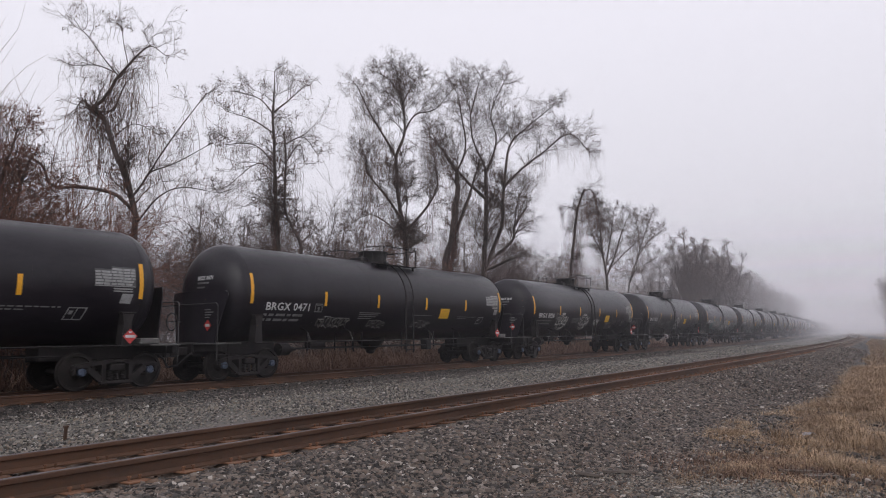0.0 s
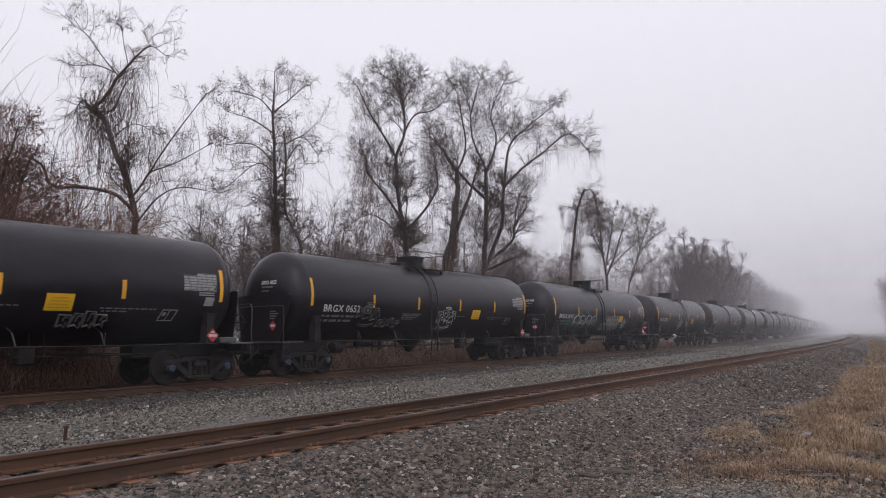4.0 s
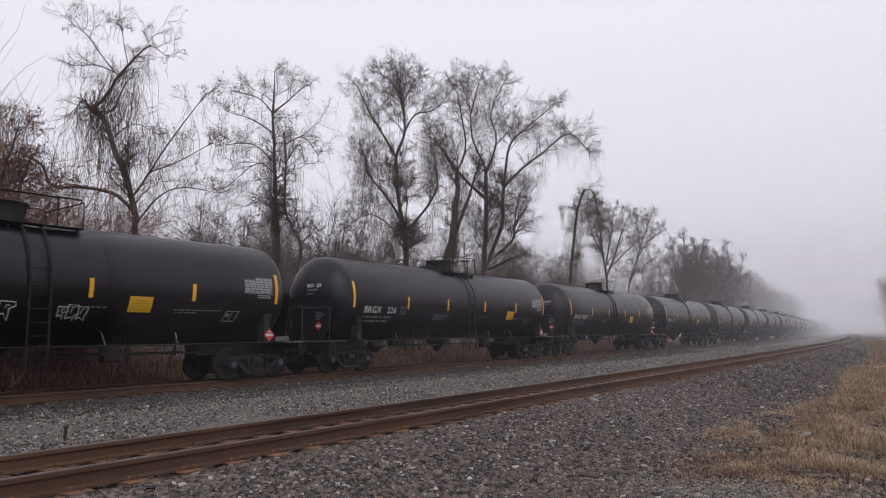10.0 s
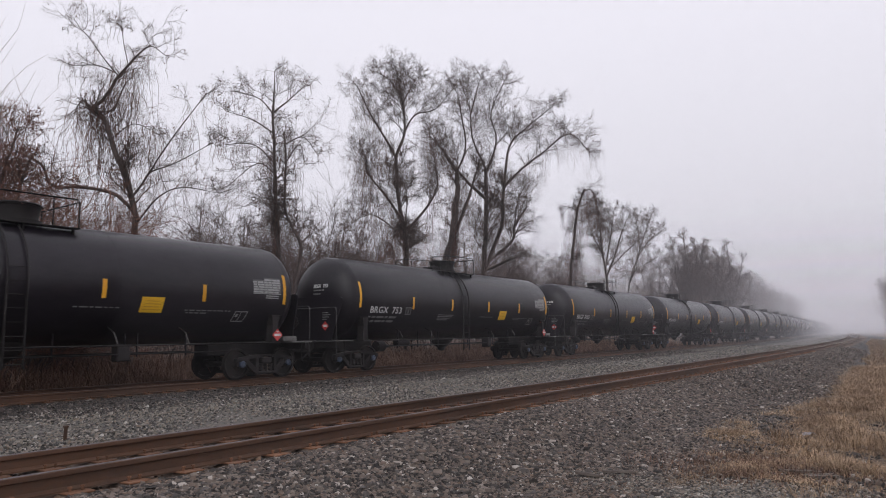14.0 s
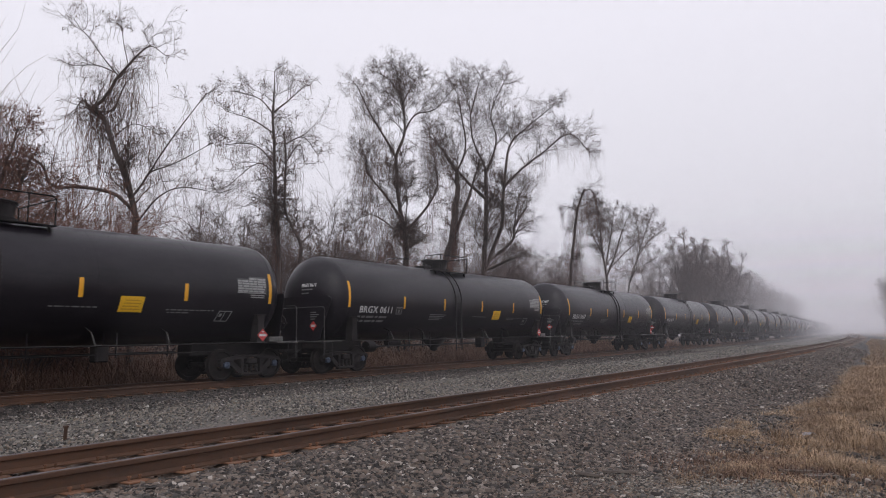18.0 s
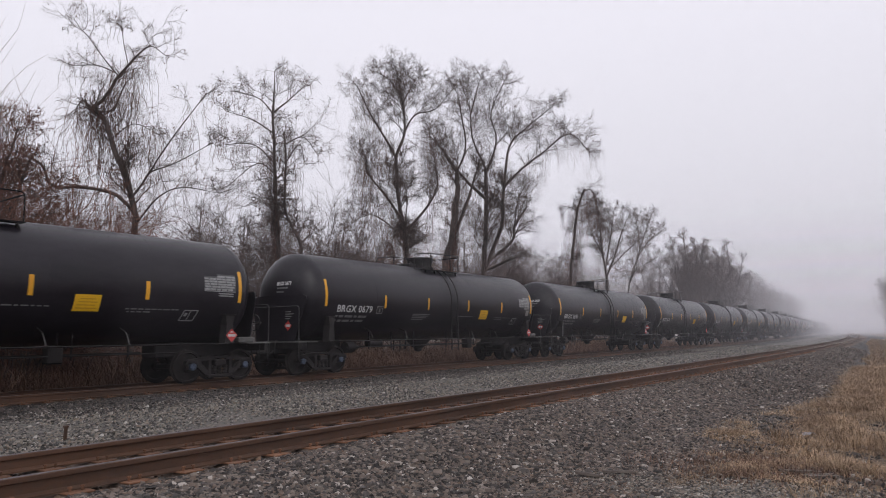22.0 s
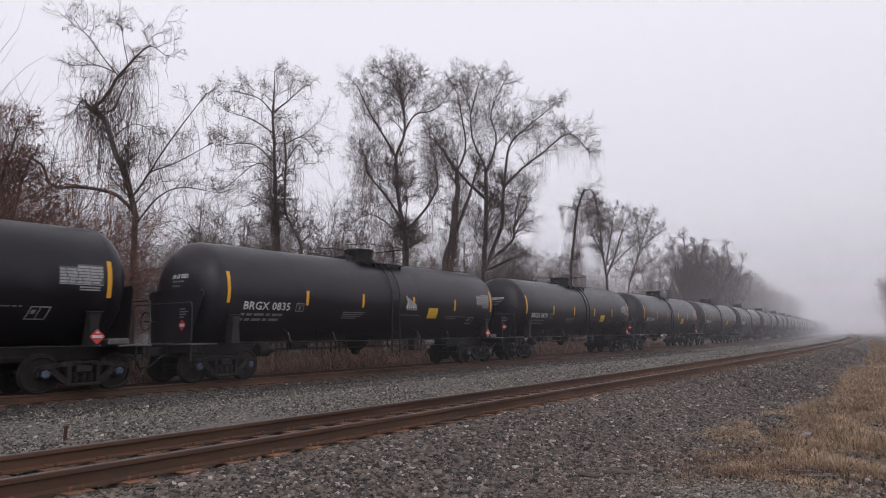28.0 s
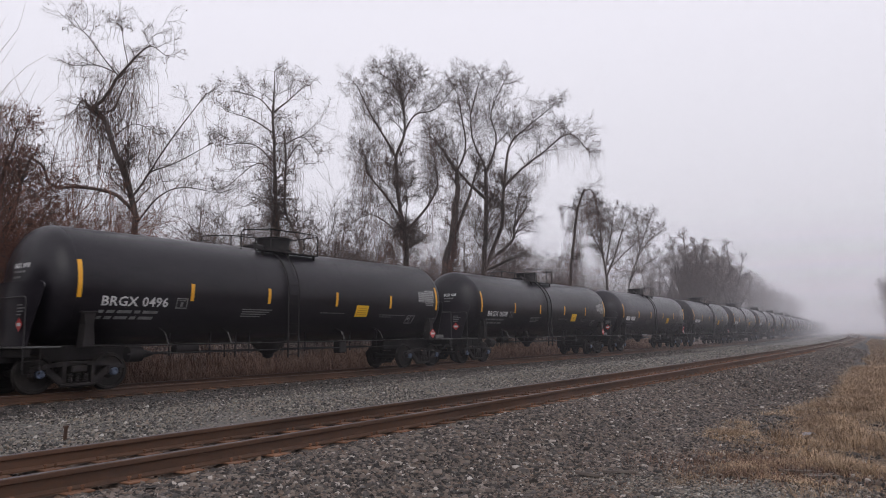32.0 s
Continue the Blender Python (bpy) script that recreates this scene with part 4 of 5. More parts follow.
JOLTS = ((0, 0), (15, -0.02), (17, -0.09), (19.4, -0.13), (20, 0.17), (21, 0.12), (23, 0.08), (24.5, -0.07), (26.5, 0.0), (28, 0.05), (30, 0.0), (32, -0.04))
FIRST_CAR, LAST_CAR = -1, 37
CARS = {}
_proto = build_car()
_proto_b = build_car((0.07, 0.53), (-0.98, 1.52))     # the other build: ladder past the manway
TYPE_B = (-1, 0, 1, 4, 5, 10, 11, 12, 14, 15)


def stroke(g, pts, r, lift=0.006):
    return g.tube([skin(y, z, 1, lift) for y, z in pts], r, 4)


def graffiti_bubble(tank, y0, y1, z0, z1, n, seed):
    """Fat silver bubble shapes with pale rims, sprayed along the tank's lower side."""
    rnd = random.Random(seed)
    fill, rim, dark = Geo(), Geo(), Geo()
    step = (y1 - y0) / n
    for i in range(n):
        yc, zc = y0 + step * (i + 0.5), (z0 + z1) / 2
        a, b = step * 0.54, (z1 - z0) / 2
        pts = []
        for k in range(26):
            w = 2 * math.pi * k / 26
            c, q = math.cos(w), math.sin(w)
            m = (abs(c) ** 3.2 + abs(q) ** 3.2) ** (-1 / 3.2)
            m *= 1 + 0.10 * math.sin(3 * w + 1.9 * i) + 0.07 * math.sin(5 * w + 2.3 * i)
            pts.append((yc + a * 0.92 * m * c + 0.2 * b * m * q, zc + b * min(m * abs(q), 1.05) * (1 if q > 0 else -1)))
        lift = 0.006 + 0.0015 * (i % 2)
        fill.add([skin(yc, zc, 1, lift)] + [skin(*p, 1, lift) for p in pts], [(0, k + 1, (k + 1) % 26 + 1) for k in range(26)])
        stroke(rim, pts[1:15], 0.020, 0.012)
        if i != 0:
            stroke(rim, [(yc + (p[0] - yc) * 0.30 + 0.02, zc + (p[1] - zc) * 0.22 + 0.03) for p in pts[::2]], 0.016, 0.012)
            dark.add([skin(yc + 0.02, zc + 0.03, 1, 0.011)] + [skin(yc + (p[0] - yc) * 0.28 + 0.02, zc + (p[1] - zc) * 0.2 + 0.03, 1, 0.011) for p in pts], [(0, k + 1, (k + 1) % 26 + 1) for k in range(26)])
        for q in (-0.2, 0.25):
            dark.add([skin(yc + q * a + u * 0.03 * a + 0.1 * v * b, zc - b * 0.98 + v * b * 0.55, 1, 0.0115) for u, v in ((-1, 0), (1, 0), (0.3, 1), (-0.3, 1))], [(0, 1, 2, 3)])
    part("graffiti_fill", fill, GRAF_SILVER, tank, "silver sprayed bubble shapes")
    part("graffiti_rim", rim, GRAF_WHITE, tank)
    part("graffiti_gap", dark, BLACK_PAINT, tank)


def graffiti_tag(tank, y0, y1, z0, z1, seed, mat, n=4, thick=0.016, hat=True):
    """An outlined tag: jagged hollow blocks with a loop above and a swash below."""
    rnd = random.Random(seed)
    g = Geo()
    w, h = (y1 - y0) / n, z1 - z0
    for i in range(n):
        yc = y0 + w * (i + 0.5)
        hi = h * (0.72 + 0.22 * math.sin(math.pi * (i + 0.5) / n)) * rnd.uniform(0.9, 1.05)
        lo = h * rnd.uniform(0.12, 0.3)
        j = lambda: rnd.uniform(-0.16, 0.16) * w
        pts = [(yc - 0.55 * w + j(), z0 + lo), (yc - 0.42 * w + j(), z0 + hi), (yc + 0.38 * w + j(), z0 + hi * 0.97), (yc + 0.5 * w + j(), z0 + lo + 0.45 * h * rnd.random()), (yc + 0.15 * w + j(), z0 + lo + 0.25 * h), (yc + 0.3 * w + j(), z0 + lo * 0.5), (yc - 0.1 * w + j(), z0 + lo + 0.1 * h)]
        stroke(g, pts + [pts[0]], thick)
        stroke(g, [(yc - 0.15 * w, z0 + lo + 0.3 * h), (yc - 0.05 * w, z0 + hi - 0.12 * h), (yc + 0.2 * w, z0 + hi - 0.15 * h)], thick * 0.8)
    if hat:
        yc = (y0 + y1) / 2
        stroke(g, [(yc + 0.16 * (y1 - y0) * math.cos(a * 0.524), z1 + 0.05 * h * math.sin(a * 0.524)) for a in range(13)], thick)
        for k in (0.0, 0.09):
            stroke(g, [(yc + (u - 0.5) * 0.7 * (y1 - y0), z0 + h * (0.05 - k) - 0.12 * h * math.sin(math.pi * u)) for u in (0, 0.25, 0.5, 0.75, 1)], thick * 0.8)
    part("graffiti_tag", g, mat, tank, "sprayed outline tag")


def graffiti_outline(tank, y0, y1, z0, z1, n, seed, square):
    """A row of fat hollow shapes, overlapping, in one pale line each."""
    rnd = random.Random(seed)
    g = Geo()
    step = (y1 - y0) / n
    for i in range(n):
        yc, zc = y0 + step * (i + 0.5 + rnd.uniform(-0.08, 0.08)), (z0 + z1) / 2 + rnd.uniform(-0.03, 0.03)
        a, b = step * rnd.uniform(0.52, 0.62), (z1 - z0) / 2 * rnd.uniform(0.88, 1.06)
        lean, wave = rnd.uniform(-0.25, 0.25), rnd.uniform(0, 6.28)

        def loop(k):
            pts = []
            for q in range(25):
                w = 2 * math.pi * q / 24
                c, h = math.cos(w), math.sin(w)
                m = (abs(c) ** square + abs(h) ** square) ** (-1 / square) * (1 + 0.13 * math.sin(3 * w + wave))
                pts.append((yc + k * a * m * c + lean * k * b * m * h, zc + k * b * m * h))
            return pts
        stroke(g, loop(1.0), 0.013)
        if square > 3:
            stroke(g, [(yc + 0.1 * a + 0.3 * (p[0] - yc), zc + 0.08 * b + 0.26 * (p[1] - zc)) for p in loop(1.0)], 0.012)
            stroke(g, [(yc - 0.1 * a, zc - 0.95 * b), (yc - 0.05 * a, zc - 0.5 * b)], 0.014)
        else:
            stroke(g, [(yc - 0.5 * a, zc + 0.1 * b), (yc - 0.35 * a, zc + 0.5 * b), (yc + 0.1 * a, zc + 0.66 * b)], 0.010)
    part("graffiti_outline", g, GRAF_WHITE, tank, "sprayed outline of fat rounded shapes")


def splash(tank, yc, zc, w, h, n, seed, mat):
    rnd = random.Random(seed)
    g = Geo()
    for i in range(n):
        y, z, a = yc + rnd.gauss(0, w / 3), zc + rnd.gauss(0, h / 3), rnd.uniform(0, 6.28)
        L, T = rnd.uniform(0.05, 0.13), rnd.uniform(0.02, 0.045)
        c, s = math.cos(a), math.sin(a)
        g.add([skin(y + c * p * L - s * q * T, z + s * p * L + c * q * T, 1, 0.005 + 0.0002 * i) for p, q in ((-1, 0), (-.2, -1), (1, 0), (-.2, 1))], [(0, 1, 2, 3)])
    tagged(part("graffiti_splash", g, mat, tank, "teal sprayed leaf shapes"), kind="stuff")


def dress_car(k, car):
    tank = next(c for c in car.children if c.name.startswith("tank"))
    spray(k, tank)
    if k in (-1, 0, 1, 11, 12):
        part("notice", decal([(B1 + 13.88, B1 + 14.17, 2.14, 2.38, 0.05)], 0.006, 3), PANEL_GREY, tank, "small faded paper notice")
    if k == 5:      # this car wears its yellow panel nearer the end
        for c in tank.children:
            if c.name.startswith("warning_"):
                c.location.y = 1.05
    num = NUMBERS.get(k)
    if num:
        part("car_number", side_text("BRGX " + num, B1 + 0.56, 2.085, 0.24, 1.82 if len(num) > 3 else 1.62, 0.006), WHITE_PAINT, tank, "white stencilled reporting mark")
        part("head_number", head_text("BRGX " + num, 0.0, 2.98, 0.12, 0.62), WHITE_PAINT, tank, "small white stencil on the tank head")
    else:
        part("car_number", decal([(B1 + 0.56, B1 + 1.35, 2.08, 2.33, 0), (B1 + 1.55, B1 + 2.38, 2.08, 2.33, 0)], 0.005, 3), WHITE_PAINT, tank, "white stencilled mark too far to read")


def spray(k, tank):
    if k == 0:
        graffiti_tag(tank, B1 + 2.9, B1 + 4.4, 1.5, 1.95, 1, GRAF_DIM, 5, 0.03, False)
        graffiti_tag(tank, B1 + 5.5, B1 + 6.4, 1.5, 1.85, 2, GRAF_DIM, 3, 0.02, False)
        graffiti_tag(tank, B1 + 8.1, B1 + 9.2, 1.5, 1.85, 3, GRAF_DIM, 4, 0.02, False)
    elif k == 1:
        graffiti_tag(tank, B1 + 2.9, B1 + 4.2, 1.6, 2.32, 4, GRAF_WHITE, 4, 0.018)
        graffiti_tag(tank, B1 + 5.85, B1 + 7.15, 1.6, 2.32, 5, GRAF_WHITE, 4, 0.018)
        graffiti_tag(tank, B1 + 8.0, B1 + 8.7, 1.65, 2.12, 6, GRAF_WHITE, 3, 0.018, False)
        graffiti_tag(tank, B1 + 10.1, B1 + 11.3, 1.5, 1.95, 7, GRAF_DIM, 4, 0.03, False)
    elif k == 2:
        graffiti_tag(tank, B1 + 2.3, B1 + 3.5, 1.7, 2.4, 8, GRAF_DIM, 3, 0.022)
        graffiti_tag(tank, B1 + 3.5, B1 + 4.8, 1.5, 1.95, 9, GRAF_DIM, 4, 0.025, False)
        graffiti_tag(tank, B1 + 7.2, B1 + 8.45, 1.62, 2.36, 10, GRAF_WHITE, 4, 0.018)
        graffiti_tag(tank, B1 + 7.3, B1 + 8.2, 1.42, 1.55, 11, GRAF_DIM, 3, 0.012, False)
    elif k == 3:
        for y, z, w, h, n, sd in ((1.85, 1.7, 0.8, 0.5, 40, 1), (2.4, 1.95, 0.5, 0.5, 36, 2), (3.3, 2.3, 0.5, 0.3, 14, 3), (4.55, 2.3, 0.5, 0.3, 14, 4), (5.5, 2.25, 0.5, 0.3, 14, 5), (6.1, 1.9, 0.6, 0.8, 34, 6), (4.0, 1.5, 2.2, 0.2, 22, 7)):
            splash(tank, B1 + y, z, w, h, n, sd, GRAF_TEAL)
        graffiti_bubble(tank, B1 + 2.6, B1 + 5.85, 1.45, 2.27, 4, 12)
        graffiti_outline(tank, B1 + 7.4, B1 + 9.75, 1.80, 2.28, 6, 13, 4.0)
        graffiti_outline(tank, B1 + 7.0, B1 + 9.85, 1.45, 1.84, 7, 14, 2.2)
        graffiti_tag(tank, B1 + 10.3, B1 + 11.1, 1.62, 2.1, 15, GRAF_WHITE, 3, 0.014)
    elif k == 4:
        graffiti_tag(tank, B1 + 5.95, B1 + 7.05, 1.6, 2.25, 16, GRAF_WHITE, 4, 0.018)
        graffiti_tag(tank, B1 + 8.0, B1 + 8.7, 1.68, 2.1, 17, GRAF_WHITE, 3, 0.016, False)
    elif k == 13:
        g = Geo()
        for i in range(4):
            z = 2.28 - 0.17 * i
            stroke(g, [(B1 - 0.02, z), (B1 - 0.05, z - 0.12), (B1 + 0.06, z - 0.10), (B1 + 0.07, z - 0.03), (B1 - 0.01, z)], 0.012)
        part("graffiti_tag", g, GRAF_WHITE, tank, "small vertical scrawl")
    elif k == 14:
        g = Geo()
        for i in range(5):
            y = B1 + 8.25 + 0.13 * i
            stroke(g, [(y, 2.75 - 0.07 * i), (y + 0.1, 2.5 - 0.05 * i), (y + 0.02, 2.32), (y + 0.1, 2.24)], 0.042)
        part("graffiti_tag", g, GRAF_WHITE, tank, "small pale sprayed mark")


for _k in range(FIRST_CAR, LAST_CAR + 1):
    if _k in (-1, 2):
        CARS[_k] = _proto_b if _k == -1 else _proto
    else:
        CARS[_k] = copy_thing(_proto_b if _k in TYPE_B or (_k > 17 and _k % 3 == 1) else _proto, Matrix())
for _k, _c in CARS.items():
    dress_car(_k, _c)


def train_place(t):
    """Where the first strip of car 0 is on the line at t: the train gathers speed."""
    s = sum(c * t ** i for i, c in enumerate(TRAIN))
    for (t0, d0), (t1, d1) in zip(JOLTS, JOLTS[1:]):
        if t0 <= t <= t1:
            return s + d0 + (d1 - d0) * smooth01(t0, t1, t)
    return s


# ===== bare trees and thicket behind the train =====
def grow(rnd, out, p, d, length, r, level, steps, droop, wander, kids, spread=0.85, thin=0.0055):
    """One branch and, from it, its smaller ones; out: a list of lists by level."""
    pts, rad = [p.copy()], [r]
    step = length / steps
    d = d.normalized()
    curl = Vector((rnd.gauss(0, 1), rnd.gauss(0, 1), rnd.gauss(0, 0.8))) * (0.55 * wander)
    for i in range(steps):
        d = (d + curl + Vector((rnd.gauss(0, wander), rnd.gauss(0, wander), rnd.gauss(0, wander))) * 0.9 - Vector((0, 0, droop * (i + 1) / steps))).normalized()
        p = p + d * step
        pts.append(p.copy())
        rad.append(max(r * (1 - 0.82 * (i + 1) / steps), 0.0025))
    out[level].append(([tuple(q) for q in pts], rad))
    if level + 1 < len(out):
        n = kids[level]
        n = int(n) + (rnd.random() < n - int(n))
        for i in range(n):
            u = min(0.22 + 0.78 * (i + rnd.random()) / n, 0.999)
            j = min(int(u * steps), steps - 1)
            base = Vector(pts[j]).lerp(Vector(pts[j + 1]), u * steps - j)
            ax = (Vector(pts[j + 1]) - Vector(pts[j])).normalized()
            side = Vector((rnd.gauss(0, 1), rnd.gauss(0, 1), rnd.gauss(0, 1)))
            side = (side - ax * side.dot(ax)).normalized()
            grow(rnd, out, base, ax * rnd.uniform(0.7, 1.2) + side * spread, length * rnd.uniform(0.42, 0.74) * (1.1 - 0.35 * u), max(r * 0.5, thin), level + 1, (4, 3, 2)[level], droop * 1.3, wander * 1.1, kids, spread, thin)


def bend(pts, n):
    """A smooth line of n pieces through a few corners."""
    pts = [Vector(q) for q in pts]
    pts = [pts[0] * 2 - pts[1]] + pts + [pts[-1] * 2 - pts[-2]]
    out = []
    segs = len(pts) - 3
    for i in range(n + 1):
        u = segs * i / n
        k = min(int(u), segs - 1)
        t = u - k
        a, b, c, e = pts[k:k + 4]
        out.append(0.5 * ((2 * b) + (c - a) * t + (2 * a - 5 * b + 4 * c - e) * t * t + (3 * b - a - 3 * c + e) * t ** 3))
    return out


def tree(name, label, place, limbs, seed, branch_len, per_metre, kids=(5, 4, 3), droop=0.05, vines=0, group="", up=0.55, turn=30.0, twig=None, leaves=0, thin=0.0065, wrap=(), strand=1.2, curtain=()):
    """A tree of bent limbs, each (radius at foot, radius at tip, corners in x and z); finer wood grows from them.
    curtain: (limb, strands, length, spread) of long vine stems that hang from a limb."""
    rnd = random.Random(seed)
    root = thing(name, label, "tree", group, m=Matrix.Translation(place) @ Matrix.Rotation(radians(turn), 4, "Z"))
    out = [[], [], [], []]
    spots, lines = [], []
    for i, (r0, r1, corners) in enumerate(limbs):
        r0, r1 = r0 * 0.86, r1 * 0.86
        depth = 0.0 if i == 0 else rnd.uniform(-0.35, 0.35)
        cs = [Vector((x, depth * j + rnd.gauss(0, 0.08) * (j > 0), z)) for j, (x, z) in enumerate(corners)]
        if i:       # a limb springs from the nearest wood already there
            foot = min((v for ln in lines for v in ln), key=lambda v: (v.x - cs[0].x) ** 2 + (v.z - cs[0].z) ** 2)
            for q, v in enumerate(cs):
                v.y += foot.y
            cs[0] = foot.copy()
        line = bend(cs, max(6, 5 * (len(cs) - 1)))
        k = len(line)
        lines.append(line)
        if i == 0:
            trunk_line = line
        rad = [r0 + (r1 - r0) * q / (k - 1) for q in range(k)]
        if i == 0:
            rad[0] *= 1.5
        g = Geo().tube([v + Vector((rnd.gauss(0, r0 * 0.12), rnd.gauss(0, r0 * 0.12), 0)) * (0 < q < k - 1) for q, v in enumerate(line)], rad, 9)
        part("trunk" if i == 0 else "limb", g, BARK, root, smooth=1.2)
        total = sum((b - a).length for a, b in zip(line, line[1:]))
        for _ in range(int(total * per_metre)):
            u = rnd.uniform(0.32 if i == 0 else 0.25, 1.0) * (k - 1)
            j = min(int(u), k - 2)
            spots.append((line[j].lerp(line[j + 1], u - j), (line[j + 1] - line[j]).normalized(), rad[j], 1.15 - 0.6 * u / (k - 1)))
        spots.append((line[-1], (line[-1] - line[-2]).normalized(), r1 * 1.6, 0.36))
        spots.append((line[-1], (line[-1] - line[-2]).normalized(), r1 * 1.6, 0.36))
    for p, ax, r, far in spots:
        side = Vector((rnd.gauss(0, 1), rnd.gauss(0, 1), 0)).normalized()
        grow(rnd, out, p, ax * 0.5 + side * 0.9 + Vector((0, 0, up)), branch_len * far * rnd.uniform(0.5, 1.2), min(max(r * 0.4, 0.014), 0.035), 0, 7, droop, 0.13, kids, thin=thin)
    twig = twig or TWIG
    tagged(part("branch_crown", tubes_mesh("branch_crown", out[0] + out[1], 4), BARK, root, "bare forking branches"), kind="stuff")
    tagged(part("twig_crown", tubes_mesh("twig_crown", out[2] + out[3], 3), twig, root, "fine bare twigs"), kind="stuff")
    if vines or curtain:
        hang = []
        src = out[0] + out[1]
        for _ in range(vines):
            q = Vector(rnd.choice(rnd.choice(src)[0]))
            L = rnd.uniform(0.5, 1.3) * strand
            pts = [q]
            for i in range(5):
                q = q + Vector((rnd.gauss(0, 0.05) * L, rnd.gauss(0, 0.05) * L, -L / 5))
                pts.append(q)
            hang.append(([tuple(v) for v in pts], [rnd.uniform(0.0045, 0.009)] * 6))
        for limb, strands, length, wide in curtain:
            line = lines[limb]
            for _ in range(strands):
                q = Vector(line[rnd.randrange(1, len(line))]) + Vector((rnd.gauss(0, wide), rnd.gauss(0, wide), rnd.uniform(-0.3, 0.3)))
                L = length * rnd.uniform(0.3, 1.0)
                pts, sway = [q], Vector((rnd.gauss(0, 0.04), rnd.gauss(0, 0.04), 0)) * L
                for i in range(7):
                    q = q + sway * (0.5 - i / 7) + Vector((rnd.gauss(0, 0.035) * L, rnd.gauss(0, 0.035) * L, -L / 7 * rnd.uniform(0.5, 1.4)))
                    pts.append(q)
                w = rnd.uniform(0.004, 0.009)
                hang.append(([tuple(v) for v in pts], [w] * 8))
                for q in pts[1:-1:2]:
                    e = q + Vector((rnd.gauss(0, 0.22), rnd.gauss(0, 0.22), -rnd.uniform(0.1, 0.5)))
                    hang.append(([tuple(q), tuple(q.lerp(e, 0.5) + Vector((rnd.gauss(0, 0.04), 0, 0.06))), tuple(e)], [w * 0.7] * 3))
        tagged(part("vine_tangle", tubes_mesh("vine_tangle", hang, 3), VINE, root, "hanging brown vine stems"), kind="stuff")
    if wrap:
        spread, top, count = wrap
        clad = []
        for _ in range(count):
            a, rr = rnd.uniform(0, 6.28), abs(rnd.gauss(0.5, 0.35)) * spread
            z = rnd.uniform(0.0, 0.7) * top
            pts = []
            for q in range(7):
                u = min(z / max(limbs[0][2][-1][1], 1), 0.98) * (len(trunk_line) - 1)
                c = trunk_line[int(u)]
                pts.append((c.x + rr * math.cos(a), c.y + rr * math.sin(a), z))
                z += top * rnd.uniform(0.03, 0.07)
                a += rnd.gauss(0, 0.5)
                rr = abs(rr + rnd.gauss(0, spread * 0.2))
            clad.append((pts, [rnd.uniform(0.006, 0.014)] * 7))
        tagged(part("vine_cladding", tubes_mesh("vine_cladding", clad, 3), VINE, root, "brown vine stems clinging to the trunk"), kind="stuff")
    if leaves:
        V, F = [], []
        src = out[2] + out[3]
        for _ in range(leaves):
            q = Vector(rnd.choice(rnd.choice(src)[0]))
            a = Vector((rnd.gauss(0, 1), rnd.gauss(0, 1), rnd.gauss(0, 1))).normalized() * rnd.uniform(0.025, 0.05)
            b = a.cross(Vector((0.3, 0.5, 0.8))).normalized() * 0.03
            o = len(V)
            V += [q, q + a + b, q + a * 2, q + a - b]
            F.append((o, o + 1, o + 2, o + 3))
        me = fast_mesh("leaves", np.array([tuple(v) for v in V]), np.array(F))
        part("leaves", me, LEAF, root, "few dead leaves")
    return root


CROOKED_STEM = [
    (0.143, 0.099, [(-0.06, 0.0), (-0.08, 5.57), (-0.14, 6.55), (-0.5, 7.94), (-0.94, 8.93), (-1.36, 10.06), (-1.73, 10.52)]),
    (0.089, 0.056, [(-1.73, 10.52), (-2.0, 10.66), (-1.65, 11.11), (-1.12, 12.07), (-0.51, 12.8)]),
    (0.044, 0.012, [(-0.51, 12.8), (0.28, 13.11), (1.01, 12.61)]),
    (0.055, 0.033, [(-1.69, 10.57), (-1.35, 10.74), (-1.24, 11.27), (-1.12, 12.07)]),
    (0.044, 0.022, [(-1.96, 10.64), (-2.47, 11.08), (-2.81, 10.56)]),
    (0.034, 0.012, [(-1.12, 12.12), (-1.66, 12.77), (-2.2, 13.6), (-2.7, 13.9)]),
    (0.022, 0.012, [(-0.81, 12.66), (-1.15, 13.7), (-1.28, 14.3)]),
]
CROOKED_ARMS = [
    (0.087, 0.044, [(-0.16, 6.55), (-0.86, 7.22), (-2.06, 7.46), (-2.82, 7.4), (-3.23, 8.21), (-3.82, 8.55)]),
    (0.055, 0.017, [(-0.09, 7.05), (0.34, 8.13), (1.06, 9.3), (2.38, 11.25)]),
    (0.033, 0.012, [(0.34, 8.13), (1.37, 8.56), (2.98, 9.61)]),
    (0.033, 0.012, [(-1.01, 9.56), (-0.33, 10.05), (0.45, 9.72)]),
    (0.033, 0.012, [(-1.28, 12.12), (-1.8, 12.4), (-2.6, 12.3)]),
    (0.043, 0.012, [(-0.09, 6.0), (0.88, 7.08), (1.84, 7.4), (3.15, 7.16)]),
]
tree("vine_tree", "crooked bare tree hung with brown vines", (-23.1, 16.6, -0.6), CROOKED_STEM + CROOKED_ARMS, 11, 1.55, 2.7, (5, 4, 2), 0.02, 130, strand=1.0, thin=0.0055, leaves=260,
     curtain=((1, 120, 4.6, 0.34), (1, 80, 1.4, 0.45), (3, 30, 1.8, 0.4), (0, 60, 3.0, 0.45), (7, 60, 2.2, 0.3), (10, 60, 3.0, 0.3), (8, 40, 2.6, 0.3)))
